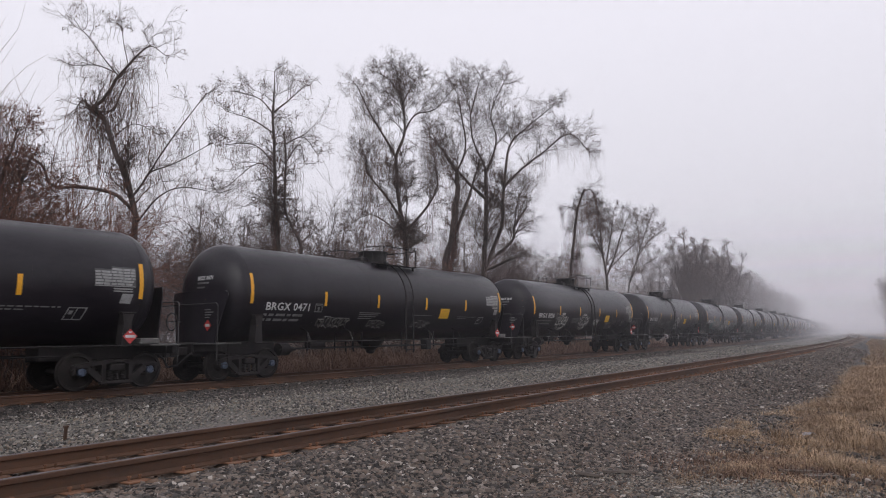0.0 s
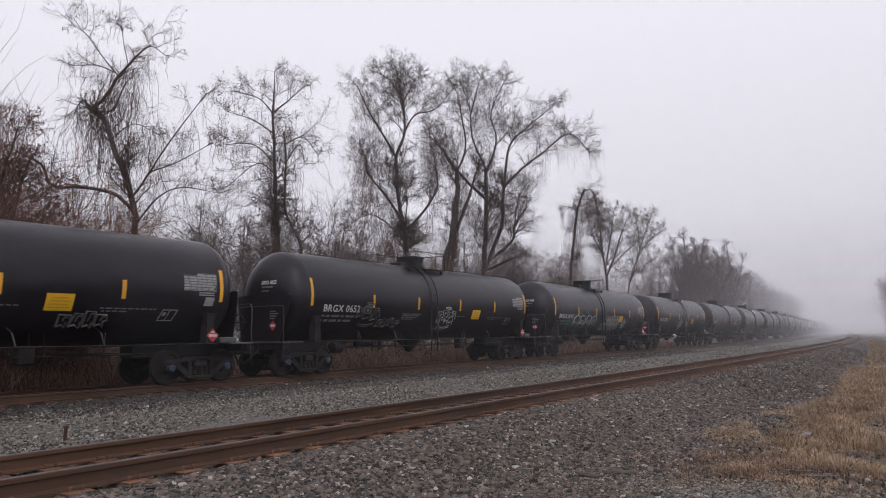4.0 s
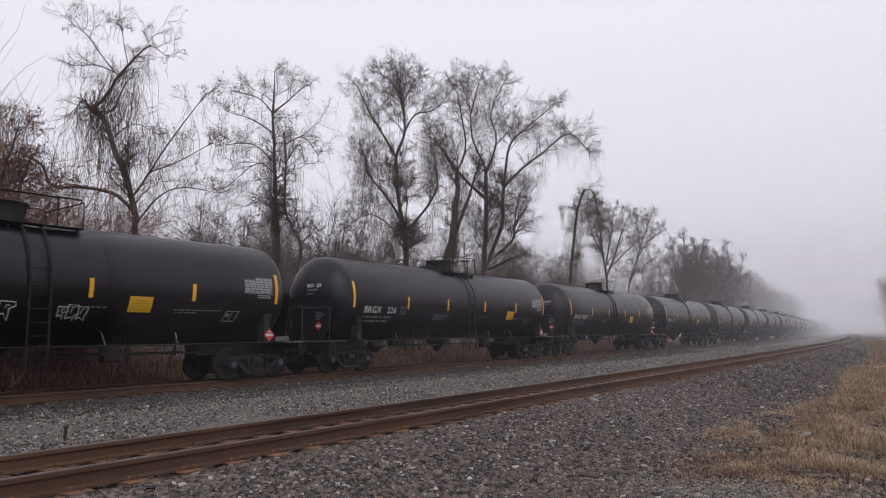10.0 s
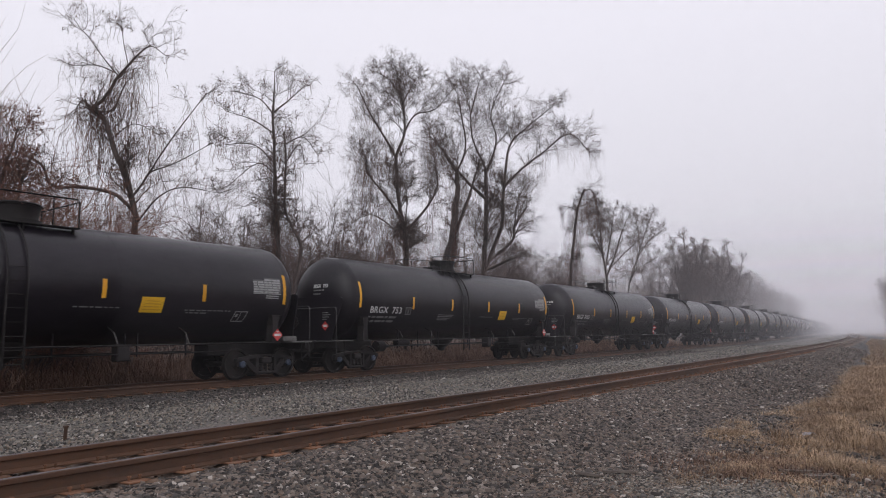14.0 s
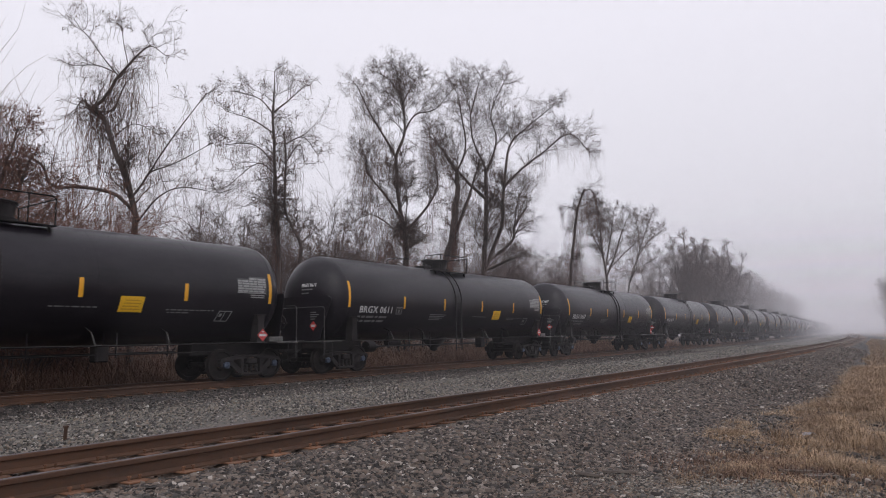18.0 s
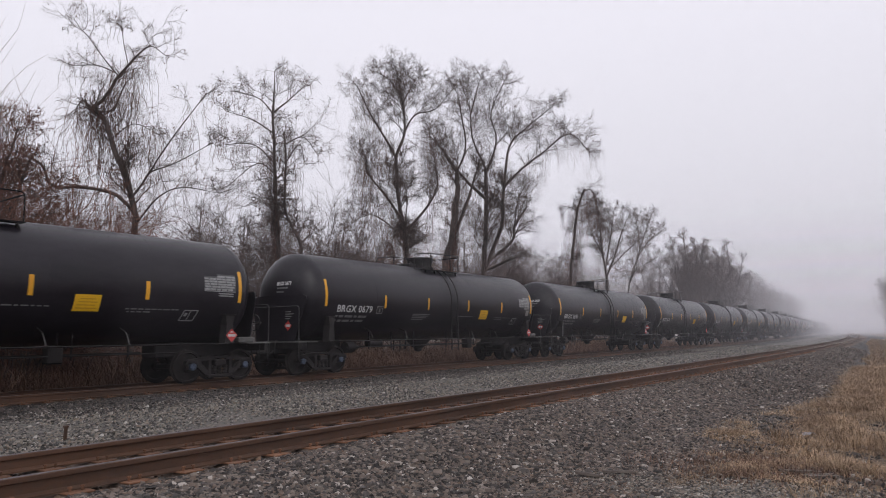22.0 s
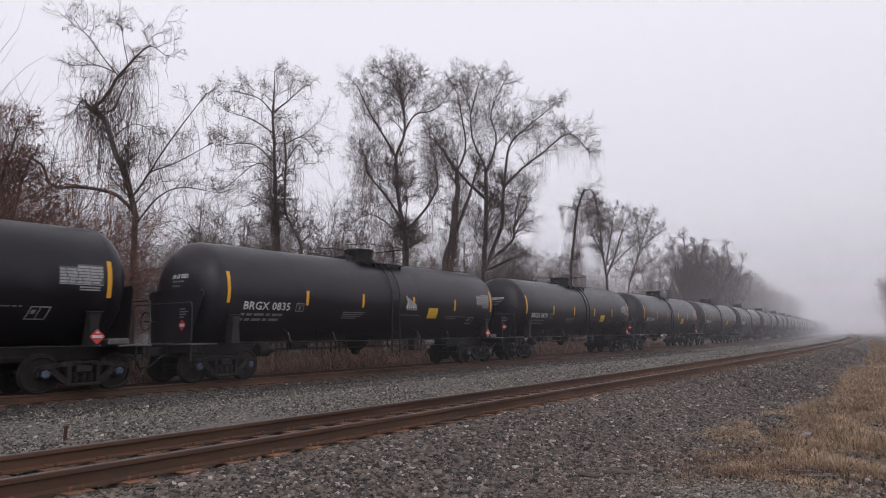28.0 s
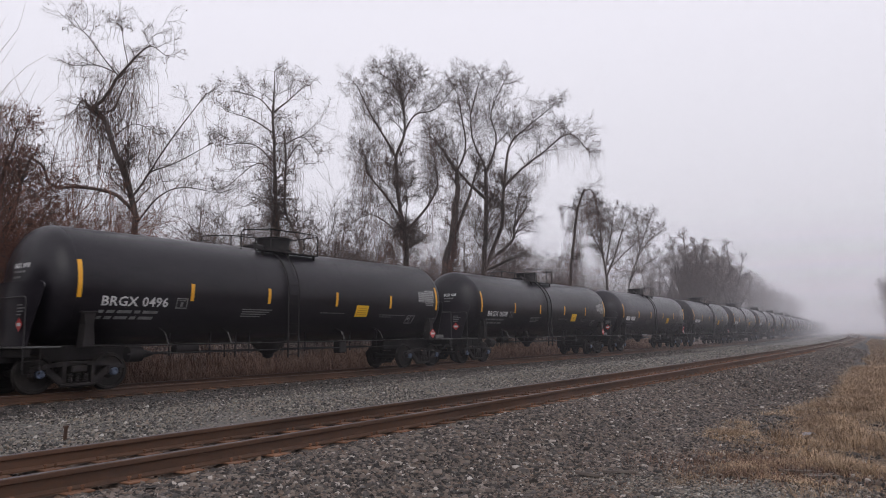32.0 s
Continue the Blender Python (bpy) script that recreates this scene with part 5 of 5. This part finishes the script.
tree("smothered_tree", "squat tree smothered in red-brown vines", (-23.9, 11.6, -0.6), [
    (0.22, 0.08, [(0.0, 0.0), (0.2, 3.0), (0.0, 6.0), (-0.3, 8.0)]),
    (0.12, 0.03, [(0.1, 3.6), (0.9, 5.6), (1.5, 7.6)]),
    (0.12, 0.03, [(0.0, 4.4), (-1.0, 6.4), (-1.6, 8.4)]),
    (0.10, 0.03, [(0.1, 3.0), (1.2, 4.0), (2.0, 5.6)]),
    (0.10, 0.03, [(0.0, 5.4), (0.5, 7.4), (0.8, 8.6)]),
    (0.10, 0.03, [(0.0, 3.0), (-1.3, 4.2), (-2.2, 5.4)]),
], 19, 1.7, 4.6, (6, 5, 2), 0.02, 420, wrap=(0.7, 6.5, 110), twig=TWIG_RED, thin=0.008, strand=1.8, leaves=900)
tree("slim_vine_tree", "slender upright bare tree wrapped in vines", (-23.4, 24.5, -0.6), [
    (0.153, 0.07, [(0.02, 0.0), (0.0, 5.55), (-0.11, 7.62), (-0.23, 10.14), (-0.38, 12.71)]),
    (0.111, 0.042, [(1.24, 0.1), (1.09, 5.4), (0.8, 6.77), (0.35, 7.89), (0.43, 10.13), (0.27, 11.55)]),
    (0.07, 0.014, [(-0.38, 12.57), (-0.32, 13.72), (-0.31, 14.89)]),
    (0.056, 0.014, [(-0.38, 12.57), (0.39, 13.51), (1.07, 14.43)]),
    (0.042, 0.014, [(-0.41, 12.57), (-1.15, 13.59), (-2.37, 14.05)]),
    (0.042, 0.014, [(-0.37, 11.71), (-1.41, 12.44), (-2.73, 12.89)]),
    (0.042, 0.014, [(-0.29, 10.14), (-1.25, 11.07), (-3.05, 11.09)]),
    (0.041, 0.014, [(0.31, 11.13), (1.25, 11.34), (1.98, 10.39)]),
    (0.041, 0.014, [(-0.22, 9.58), (-1.09, 10.15), (-2.72, 8.91)]),
    (0.034, 0.014, [(-0.11, 7.9), (-0.78, 8.46), (-1.46, 7.92)]),
    (0.041, 0.014, [(0.43, 10.13), (1.11, 10.91), (1.48, 9.83)]),
], 12, 1.6, 3.6, (5, 4, 2), 0.0, 120, wrap=(0.32, 9.5, 48), strand=0.9, thin=0.0058, leaves=420, up=0.4,
     curtain=((0, 35, 3.0, 0.5), (1, 60, 3.6, 0.45), (6, 30, 1.5, 0.2), (8, 30, 1.2, 0.2)))
tree("forked_tree", "tall bare tree with a trunk forking into three", (-22.6, 34.4, -0.6), [
    (0.221, 0.17, [(0.05, 0.0), (0.03, 5.89), (0.07, 6.91), (0.01, 8.11)]),
    (0.155, 0.104, [(0.01, 8.01), (-0.36, 9.68), (-0.52, 11.42), (-0.58, 12.77)]),
    (0.123, 0.035, [(-0.54, 12.76), (-0.01, 14.43), (-0.2, 16.6), (-0.48, 18.3)]),
    (0.07, 0.017, [(-0.01, 14.46), (0.69, 15.31), (1.91, 15.65), (3.04, 16.79)]),
    (0.105, 0.026, [(-0.58, 12.69), (-1.23, 13.91), (-2.09, 15.36), (-2.89, 17.1)]),
    (0.104, 0.026, [(-0.06, 8.36), (-1.07, 10.03), (-2.2, 11.52), (-2.34, 12.51), (-2.96, 13.16)]),
    (0.06, 0.017, [(-0.03, 7.46), (-1.25, 8.58), (-2.27, 8.87), (-3.8, 7.83)]),
    (0.104, 0.021, [(0.18, 7.87), (1.56, 9.72), (1.99, 11.1), (1.54, 14.05)]),
    (0.052, 0.017, [(0.08, 8.28), (0.16, 10.02), (-0.17, 11.24)]),
    (0.053, 0.018, [(-0.2, 16.59), (-0.86, 17.51), (-1.63, 17.96)]),
    (0.053, 0.018, [(-0.2, 16.2), (0.3, 16.9), (0.7, 17.6)]),
    (0.035, 0.015, [(-0.3, 15.9), (0.2, 16.4), (0.6, 16.9)]),
    (0.035, 0.015, [(-0.2, 15.6), (-0.8, 16.4), (-1.1, 16.9)]),
], 13, 2.1, 4.8, (6, 5, 2.4), -0.01, 120, strand=1.2, up=0.6,
     curtain=((5, 120, 6.0, 0.35), (4, 90, 4.5, 0.4), (6, 80, 2.4, 0.3), (7, 50, 3.5, 0.4)))
tree("spreading_tree", "broad bare tree with several rising stems", (-22.8, 45.3, -0.6), [
    (0.275, 0.148, [(0.0, 0.0), (-0.02, 6.36), (0.12, 8.88), (0.27, 11.65), (0.24, 14.1)]),
    (0.19, 0.106, [(0.44, 6.36), (1.35, 9.71), (1.49, 11.84), (1.65, 12.91)]),
    (0.15, 0.032, [(0.27, 11.78), (-1.51, 13.52), (-2.88, 15.46), (-4.13, 17.58)]),
    (0.097, 0.022, [(0.24, 14.02), (-0.69, 16.43), (-0.86, 18.64), (-1.63, 21.1)]),
    (0.129, 0.021, [(1.64, 12.79), (2.1, 15.82), (3.56, 17.37), (5.44, 18.84)]),
    (0.127, 0.021, [(1.73, 12.7), (3.03, 14.06), (4.64, 15.25), (6.55, 16.53), (7.94, 14.98)]),
    (0.097, 0.022, [(0.31, 13.8), (1.09, 16.09), (0.71, 18.17), (1.8, 20.6)]),
    (0.126, 0.084, [(0.86, 6.77), (2.16, 8.64), (2.36, 9.78), (3.37, 11.3)]),
    (0.146, 0.104, [(0.6, 6.27), (1.49, 7.01), (2.3, 7.33)]),
    (0.063, 0.021, [(2.22, 9.27), (2.62, 11.61), (3.29, 12.89)]),
    (0.075, 0.022, [(-0.87, 18.19), (-0.37, 19.74), (0.0, 21.07)]),
], 14, 2.5, 4.2, (6, 5, 2.6), -0.01, 60, up=0.5,
     curtain=((5, 50, 3.2, 0.5), (2, 60, 3.5, 0.5)))
tree("ivy_stem_tree", "leaning bare trunk thick with vine stems", (-24.9, 43.6, -0.6), [
    (0.36, 0.2, [(-0.2, 0.0), (-0.22, 6.37), (0.32, 8.86), (0.74, 11.81), (0.73, 13.69)]),
    (0.169, 0.025, [(0.47, 8.02), (1.27, 10.95), (2.29, 13.92), (2.62, 15.43)]),
    (0.107, 0.021, [(0.73, 13.6), (1.44, 15.58), (1.11, 18.29), (0.83, 19.61)]),
    (0.106, 0.021, [(0.73, 13.6), (-0.42, 15.61), (-1.46, 16.8)]),
], 15, 1.7, 3.2, (5, 5, 2), 0.0, 160, wrap=(0.5, 11.5, 200), strand=1.6,
     curtain=((0, 120, 4.5, 0.6), (3, 25, 3.0, 0.6)))
tree("vine_column_tree", "narrow bare tree buried in vines", (-20.5, 57.2, -0.6), [
    (0.174, 0.1, [(0.05, 0.0), (0.03, 6.12), (0.34, 9.08), (0.86, 12.32), (1.38, 14.08)]),
    (0.074, 0.025, [(0.92, 12.47), (0.18, 12.73), (-0.44, 12.09)]),
    (0.075, 0.025, [(0.97, 12.57), (1.78, 13.06), (2.46, 13.81)]),
    (0.074, 0.025, [(1.37, 13.98), (2.18, 14.17), (2.65, 12.44)]),
], 16, 1.2, 4.0, (5, 4, 2), 0.03, 160, wrap=(0.5, 11.0, 45), strand=1.6, up=0.3,
     curtain=((0, 110, 4.5, 0.5), (2, 50, 4.0, 0.3), (3, 50, 4.0, 0.3)))
tree("round_crowned_tree", "round-crowned bare tree with fine twigs", (-20.5, 65.6, -0.6), [
    (0.167, 0.056, [(0.72, 0.0), (0.7, 6.17), (0.37, 9.93), (0.19, 12.17), (0.01, 14.32)]),
    (0.111, 0.028, [(0.74, 7.05), (1.56, 9.36), (2.33, 11.69), (3.07, 13.25)]),
    (0.097, 0.028, [(0.63, 8.26), (1.39, 11.59), (1.76, 13.73)]),
    (0.097, 0.028, [(0.45, 9.1), (-0.55, 11.62), (-0.92, 13.43)]),
    (0.083, 0.028, [(1.05, 7.81), (2.68, 9.62), (3.95, 10.72)]),
], 17, 2.0, 4.2, (6, 5, 2), 0.0)
tree("leaning_tree", "bare leaning tree with an open crown", (-20.9, 76.5, -0.6), [
    (0.127, 0.038, [(0.22999999999999998, 0.0), (0.21, 6.15), (0.83, 8.53), (2.23, 12.45), (3.11, 14.88)]),
    (0.069, 0.025, [(0.83, 8.41), (2.19, 9.27), (4.14, 10.38)]),
    (0.07, 0.025, [(1.35, 10.11), (2.84, 12.0), (4.55, 13.25)]),
    (0.07, 0.025, [(1.78, 11.18), (1.63, 13.1), (1.57, 14.58)]),
], 18, 2.0, 4.0, (5, 5, 2), 0.0, thin=0.008)

# trees copied along the wood's edge, into the fog
_m1 = tree("wood_edge_tree", "bare tree at the edge of the wood", (-19.5, 98.5, -0.6), [
    (0.24, 0.05, [(0.0, 0.0), (0.1, 4.0), (-0.4, 8.5), (-0.8, 13.0)]),
    (0.14, 0.03, [(0.1, 3.0), (1.4, 7.2), (2.2, 12.0)]),
    (0.12, 0.03, [(0.0, 4.0), (-1.8, 8.0), (-3.2, 11.6)]),
    (0.10, 0.03, [(0.6, 5.0), (2.8, 8.6), (4.2, 11.0)]),
], 21, 2.3, 3.0, (6, 5, 0), -0.01, group="trees along the wood", thin=0.013)
_m2 = tree("wood_edge_tree", "slim bare tree at the edge of the wood", (-21.5, 112.0, -0.6), [
    (0.22, 0.05, [(0.0, 0.0), (0.0, 5.0), (0.2, 10.0), (0.0, 14.5)]),
    (0.11, 0.03, [(0.0, 5.0), (1.5, 8.8), (2.4, 12.6)]),
    (0.11, 0.03, [(0.0, 6.0), (-1.4, 9.6), (-2.4, 13.2)]),
], 22, 2.2, 3.0, (6, 5, 0), -0.01, group="trees along the wood", thin=0.013)
_rw = random.Random(31)


def wood_tree(x, y, k):
    ob = copy_thing(_m1 if _rw.random() < 0.55 else _m2, Matrix.Translation((x, y, -0.7)) @ Matrix.Rotation(_rw.uniform(0, 6.28), 4, "Z") @ pose(0, 0, 0, _rw.uniform(-4, 4), _rw.uniform(-4, 4)))
    ob.scale = (k, k, k * _rw.uniform(0.94, 1.08))


for _i in range(10):        # the clump that stands close to the line
    wood_tree(-18.0 - _rw.random() * 3, 101 + _i * 4.4 + _rw.uniform(-1, 1), _rw.uniform(0.98, 1.08) + 0.10 * smooth01(100, 140, 101 + _i * 4.4))
for _i in range(30):
    wood_tree(-17.6 - _rw.random() * 6, 148 + _i * 7.5 + _rw.uniform(-3, 3), _rw.uniform(0.95, 1.15))
for _i in range(9):
    wood_tree(-23 - _rw.random() * 8, 118 + _i * 7 + _rw.uniform(-2, 2), _rw.uniform(0.9, 1.1))
for _i in range(16):        # the wood's depth, pale behind the thicket
    _u = (_i + _rw.random()) / 16
    wood_tree(-62 + 27 * _u + _rw.uniform(-2, 2), 47 + 42 * _u + _rw.uniform(-4, 4), _rw.uniform(0.85, 1.1))
for _x, _y in ((9.2, 165), (10.0, 184), (9.8, 205), (11, 226), (12, 250), (11, 275)):
    copy_thing(_m1 if _rw.random() < 0.5 else _m2, Matrix.Translation((_x, _y, -0.5)) @ Matrix.Rotation(_rw.uniform(0, 6.28), 4, "Z"))

# thicket: thin multi-stemmed shrubs
def shrub(seed, h, label, twig, stems=11, kids=(11, 6)):
    rnd = random.Random(seed)
    root = thing("shrub", label, "shrub", "thicket behind the train")
    out = [[], [], []]
    for _ in range(stems):
        a = rnd.uniform(0, 6.28)
        grow(rnd, out, Vector((math.cos(a) * 0.5 * rnd.random(), math.sin(a) * 0.5 * rnd.random(), 0)), Vector((math.cos(a) * 0.32, math.sin(a) * 0.32, 1)), h * rnd.uniform(0.7, 1.1), rnd.uniform(0.02, 0.035), 0, 6, 0.03, 0.15, kids, 0.75, 0.008)
    tagged(part("stem_clump", tubes_mesh("stem_clump", out[0], 4), BARK, root), kind="stuff")
    tagged(part("twig_clump", tubes_mesh("twig_clump", out[1] + out[2], 3), twig, root, "dense fine bare twigs"), kind="stuff")
    return root


SHRUBS = [shrub(41, 6.0, "tall grey leafless shrub in the thicket", TWIG), shrub(42, 5.0, "grey leafless shrub in the thicket", TWIG), shrub(43, 6.5, "red-brown leafless shrub in the thicket", TWIG_RED)]
_rs = random.Random(44)


def shrub_at(i, s, off, k=1.0):
    x, y, _ = track(s, off)
    m = Matrix.Translation((x, y, -0.7)) @ Matrix.Rotation(_rs.uniform(0, 6.28), 4, "Z") @ pose(0, 0, 0, _rs.uniform(-6, 6), _rs.uniform(-6, 6))
    ob = copy_thing(SHRUBS[i], m)
    ob.scale = (k, k, k * _rs.uniform(0.85, 1.15))


for _i in range(44):
    _s = 7 + 98 * (_i / 44) ** 1.3 + _rs.uniform(-0.8, 0.8)
    shrub_at(0 if _rs.random() < 0.6 else 1, _s, SPACING + _rs.uniform(8.5, 15.0), _rs.uniform(0.85, 1.3))
for _i in range(14):
    shrub_at(0 if _rs.random() < 0.6 else 1, 26 + 40 * _rs.random(), SPACING + _rs.uniform(9.0, 15.0), _rs.uniform(1.0, 1.4))
for _i in range(17):
    _s, _o, _k = 6.6 + 6.4 * _rs.random(), 6.8 + 5.0 * _rs.random(), _rs.uniform(0.85, 1.15)
    if _s > 10.5:
        _k *= 0.75
    shrub_at(2, _s, SPACING + _o, _k)
# taller saplings between the trees, and red-brown growth at the smothered tree
SAPLING = shrub(45, 7.6, "tall leafless sapling clump in the thicket", TWIG, 6, (9, 4))
SAPLING_RED = shrub(46, 6.0, "tall red-brown leafless growth full of vines", TWIG_RED, 10, (10, 4))
for _src, _spots in ((SAPLING, ((-28.3, 17.1, 1.0), (-29.5, 18.7, 1.05), (-25.3, 18.9, 1.05), (-26.5, 20.5, 1.12), (-26.2, 21.8, 0.95), (-24.9, 21.4, 0.52), (-26.4, 24.0, 0.5), (-27.2, 27.0, 0.48), (-26.9, 30.6, 0.5), (-26.2, 32.2, 0.52))), (SAPLING_RED, ((-22.9, 12.1, 0.95), (-23.6, 12.9, 1.0), (-24.1, 13.8, 0.98), (-26.4, 14.8, 1.05), (-24.7, 14.5, 0.85)))):
    for _i, (_x, _y, _k) in enumerate(_spots):
        _m = Matrix.Translation((_x, _y, -0.7)) @ Matrix.Rotation(_rs.uniform(0, 6.28), 4, "Z")
        if _i:
            _ob = copy_thing(_src, _m)
        else:
            _ob = _src
            _ob.matrix_basis = _m
        _ob.scale = (_k, _k, _k)
for _i, _ob in enumerate(SHRUBS):
    _x, _y, _ = track(13 + 9 * _i, SPACING + 9)
    _ob.matrix_basis = Matrix.Translation((_x, _y, -0.7))


# ===== dead grass and brush =====
def blades(name, label, count, area, h, mat, seed, width=0.006, lean=0.45):
    rnd = np.random.RandomState(seed)
    V = np.empty((count, 5, 3))
    for i in range(count):
        s, off, k = area(rnd)
        x, y, _ = track(s, off)
        z = bed(off, s) + (0.12 * smooth01(-6.0, -9.0, off) if off < -6 else 0) - 0.02
        a = rnd.uniform(0, 6.283)
        L = h * k * rnd.uniform(0.5, 1.2)
        le = lean * abs(rnd.normal(0.6, 0.5)) * L
        dx, dy = math.cos(a), math.sin(a)
        w = width * rnd.uniform(0.7, 1.5)
        px_, py_ = -dy * w, dx * w
        mx, my, mz = x + dx * le * 0.35, y + dy * le * 0.35, z + L * 0.62
        V[i] = ((x - px_, y - py_, z), (x + px_, y + py_, z), (mx + px_ * 0.8, my + py_ * 0.8, mz), (mx - px_ * 0.8, my - py_ * 0.8, mz), (x + dx * le, y + dy * le, z + L * rnd.uniform(0.75, 1.0)))
    o = (np.arange(count) * 5)[:, None]
    tri = np.concatenate([o + np.array([[0, 1, 2]]), o + np.array([[0, 2, 3]]), o + np.array([[3, 2, 4]])], axis=0)
    me = fast_mesh(name, V.reshape(-1, 3), tri)
    me.materials.append(mat)
    return tagged(new(name, me), label, "grass", kind="stuff")


def right_verge(r):
    while True:
        s = 7.2 + 24 * r.rand() ** 1.4
        off = edge_of_grass(s) - 2.6 * r.rand() + 0.12 * r.normal()
        x, y, _ = track(s, off)
        if x > 0.35 + 0.05 * y:
            continue
        n = noise.noise(Vector((x * 1.3, y * 1.3, 2)))
        if n + 0.45 < r.rand() * 0.6:
            continue
        if s < 8.3 and off < -4.4 and r.rand() < 0.9:
            continue
        return s, off, 0.6 + 0.9 * max(n, 0) + 1.3 * smooth01(11, 24, s)


def tufts(r):
    while True:
        s = 9.6 + 16 * r.rand() ** 1.2
        off = edge_of_grass(s) - 0.7 - 3.0 * r.rand()
        x, y, _ = track(s, off)
        n = noise.noise(Vector((x * 1.7, y * 1.1, 11)))
        if n > -0.25 + 0.6 * r.rand() and -0.16 * y + 0.9 < x + 0.5 < 0.1 * y + 1.4:
            return s, off, 0.6 + 0.7 * n + 0.35 * r.rand()


def weeds(r):
    s = 8.9 + 0.45 * r.normal()
    off = -4.75 + 0.55 * r.normal()
    n = noise.noise(Vector((s * 2.1, off * 2.1, 4)))
    return s, off, 0.45 + 0.6 * r.rand() + 0.5 * n


def long_verge(r):
    s = 21 + 95 * r.rand() ** 1.6
    return s, edge_of_grass(s) - 0.45 - 4 * r.rand() ** 1.2, 0.45 + 0.9 * r.rand() * (0.6 + noise.noise(Vector((s * 0.5, 3, 0))))


def behind(r):
    s = 5 + 75 * r.rand() ** 1.5
    o = 2.4 + 6 * r.rand() ** 1.3
    return s, SPACING + o, 0.25 + (0.6 + 0.9 * noise.noise(Vector((s * 0.55, o * 0.8, 5)))) * (0.5 + 0.9 * r.rand())


def behind_pale(r):
    s = 26 + 26 * r.rand()
    return s, SPACING + 2.3 + 1.2 * r.rand(), 0.6 + 0.4 * r.rand()


blades("dead_grass", "tan dead grass clumps beside the gravel", 90000, right_verge, 0.12, GRASS, 61, 0.0024, 2.2)
blades("grass_tufts", "tall tan tufts of dead grass on the verge", 9000, tufts, 0.29, TALL_GRASS, 65, 0.0024, 1.8)
blades("red_brown_weeds", "short red-brown dead weeds among the grass", 4500, weeds, 0.12, BRUSH, 66, 0.0028, 1.4)
blades("tall_dead_grass", "tall tan dead grass fading into fog", 26000, long_verge, 0.26, TALL_GRASS, 62, 0.006, 1.6)
blades("brown_brush", "red-brown weeds and stalks behind the train", 66000, behind, 0.95, BRUSH, 63, 0.006, 1.7)
blades("pale_grass", "pale dead grass tufts by the far track", 5000, behind_pale, 0.5, PALE_GRASS, 64, 0.006, 0.5)


# ===== small things on the verge =====
def plank(label, x, y, z, length, width, thick, turn, seed):
    """A weathered, split board lying flat."""
    rnd = random.Random(seed)
    root = thing("board", label, "board", m=pose(x, y, z, 1.5, 2.0, turn))
    n = 10
    for q in (0, 1):
        v, f = [], []
        for i in range(n + 1):
            u = length * (i / n - 0.5)
            a = -width / 2 + q * width * 0.52 + rnd.uniform(-0.006, 0.006)
            b = a + width * 0.46 * (1 - 0.35 * (i in (0, n)))
            h = thick * rnd.uniform(0.8, 1.1)
            v += [(u, a, 0), (u, b, 0), (u, b, h), (u, a, h)]
        for i in range(n):
            for k in range(4):
                f.append((4 * i + k, 4 * i + (k + 1) % 4, 4 * i + 4 + (k + 1) % 4, 4 * i + 4 + k))
        f += [(0, 1, 2, 3), (4 * n, 4 * n + 1, 4 * n + 2, 4 * n + 3)]
        part("splinter", Geo().add(v, f), WEATHERED, root)


plank("split grey weathered board lying in dead grass", -0.56, 8.42, -0.415, 0.42, 0.08, 0.022, 24, 1)
plank("grey weathered board half buried in grass", -0.36, 8.24, -0.415, 0.34, 0.10, 0.022, 40, 2)
plank("short pale stick of wood on the gravel", -2.45, 7.14, -0.385, 0.27, 0.035, 0.025, -10, 3)
plank("thin dark stick of wood on the gravel", -2.2, 7.42, -0.385, 0.35, 0.03, 0.02, 25, 4)
_post = thing("marker_post", "rusty short steel marker post between the tracks", "post", m=pose(-10.0, 6.15, -0.4, 0, 2))
part("shaft", Geo().box(-0.02, 0.02, -0.02, 0.02, -0.2, 0.22, 0.004), RUST, _post)
part("cap", Geo().box(-0.035, 0.035, -0.03, 0.03, 0.22, 0.25, 0.008), RUST, _post)
_rag = Geo()
_rr = random.Random(9)
for _i in range(5):
    for _j in range(5):
        _rag.v.append((0.05 * _i - 0.1 + _rr.uniform(-0.01, 0.01), 0.03 * _j - 0.06 + _rr.uniform(-0.01, 0.01), 0.05 * _rr.random() * (0 < _i < 4) + 0.01))
_rag.f = [(_i * 5 + _j, _i * 5 + _j + 1, _i * 5 + _j + 6, _i * 5 + _j + 5) for _i in range(4) for _j in range(4)]
_ragob = new("litter", _rag.mesh("litter", 0.8))
_ragob.data.materials.append(CLOTH)
_ragob.matrix_basis = pose(-0.61, 11.38, -0.42, 0, 0, 30)
tagged(_ragob, "crumpled pale scrap of plastic in dead grass", "litter")


# ===== motion =====
def motions():
    for k, car in CARS.items():
        rows = []
        for i in range(33):
            s = train_place(float(i)) - B1 + k * CAR_L
            rows.append((float(i), on_track(s, SPACING, FAR_Z)))
        walk(car, rows)
        if k > 21:
            continue
        for ws in [c for c in car.children if c.name.startswith("wheelset")]:
            base = ws.matrix_basis.translation.copy()
            rows = []
            for i in range(481):
                t = i / 15.0
                turn = (train_place(0.0) - train_place(t)) / WHEEL_R
                rows.append((t, Matrix.Translation(base) @ Matrix.Rotation(turn, 4, "X")))
            walk(ws, rows)


motions()
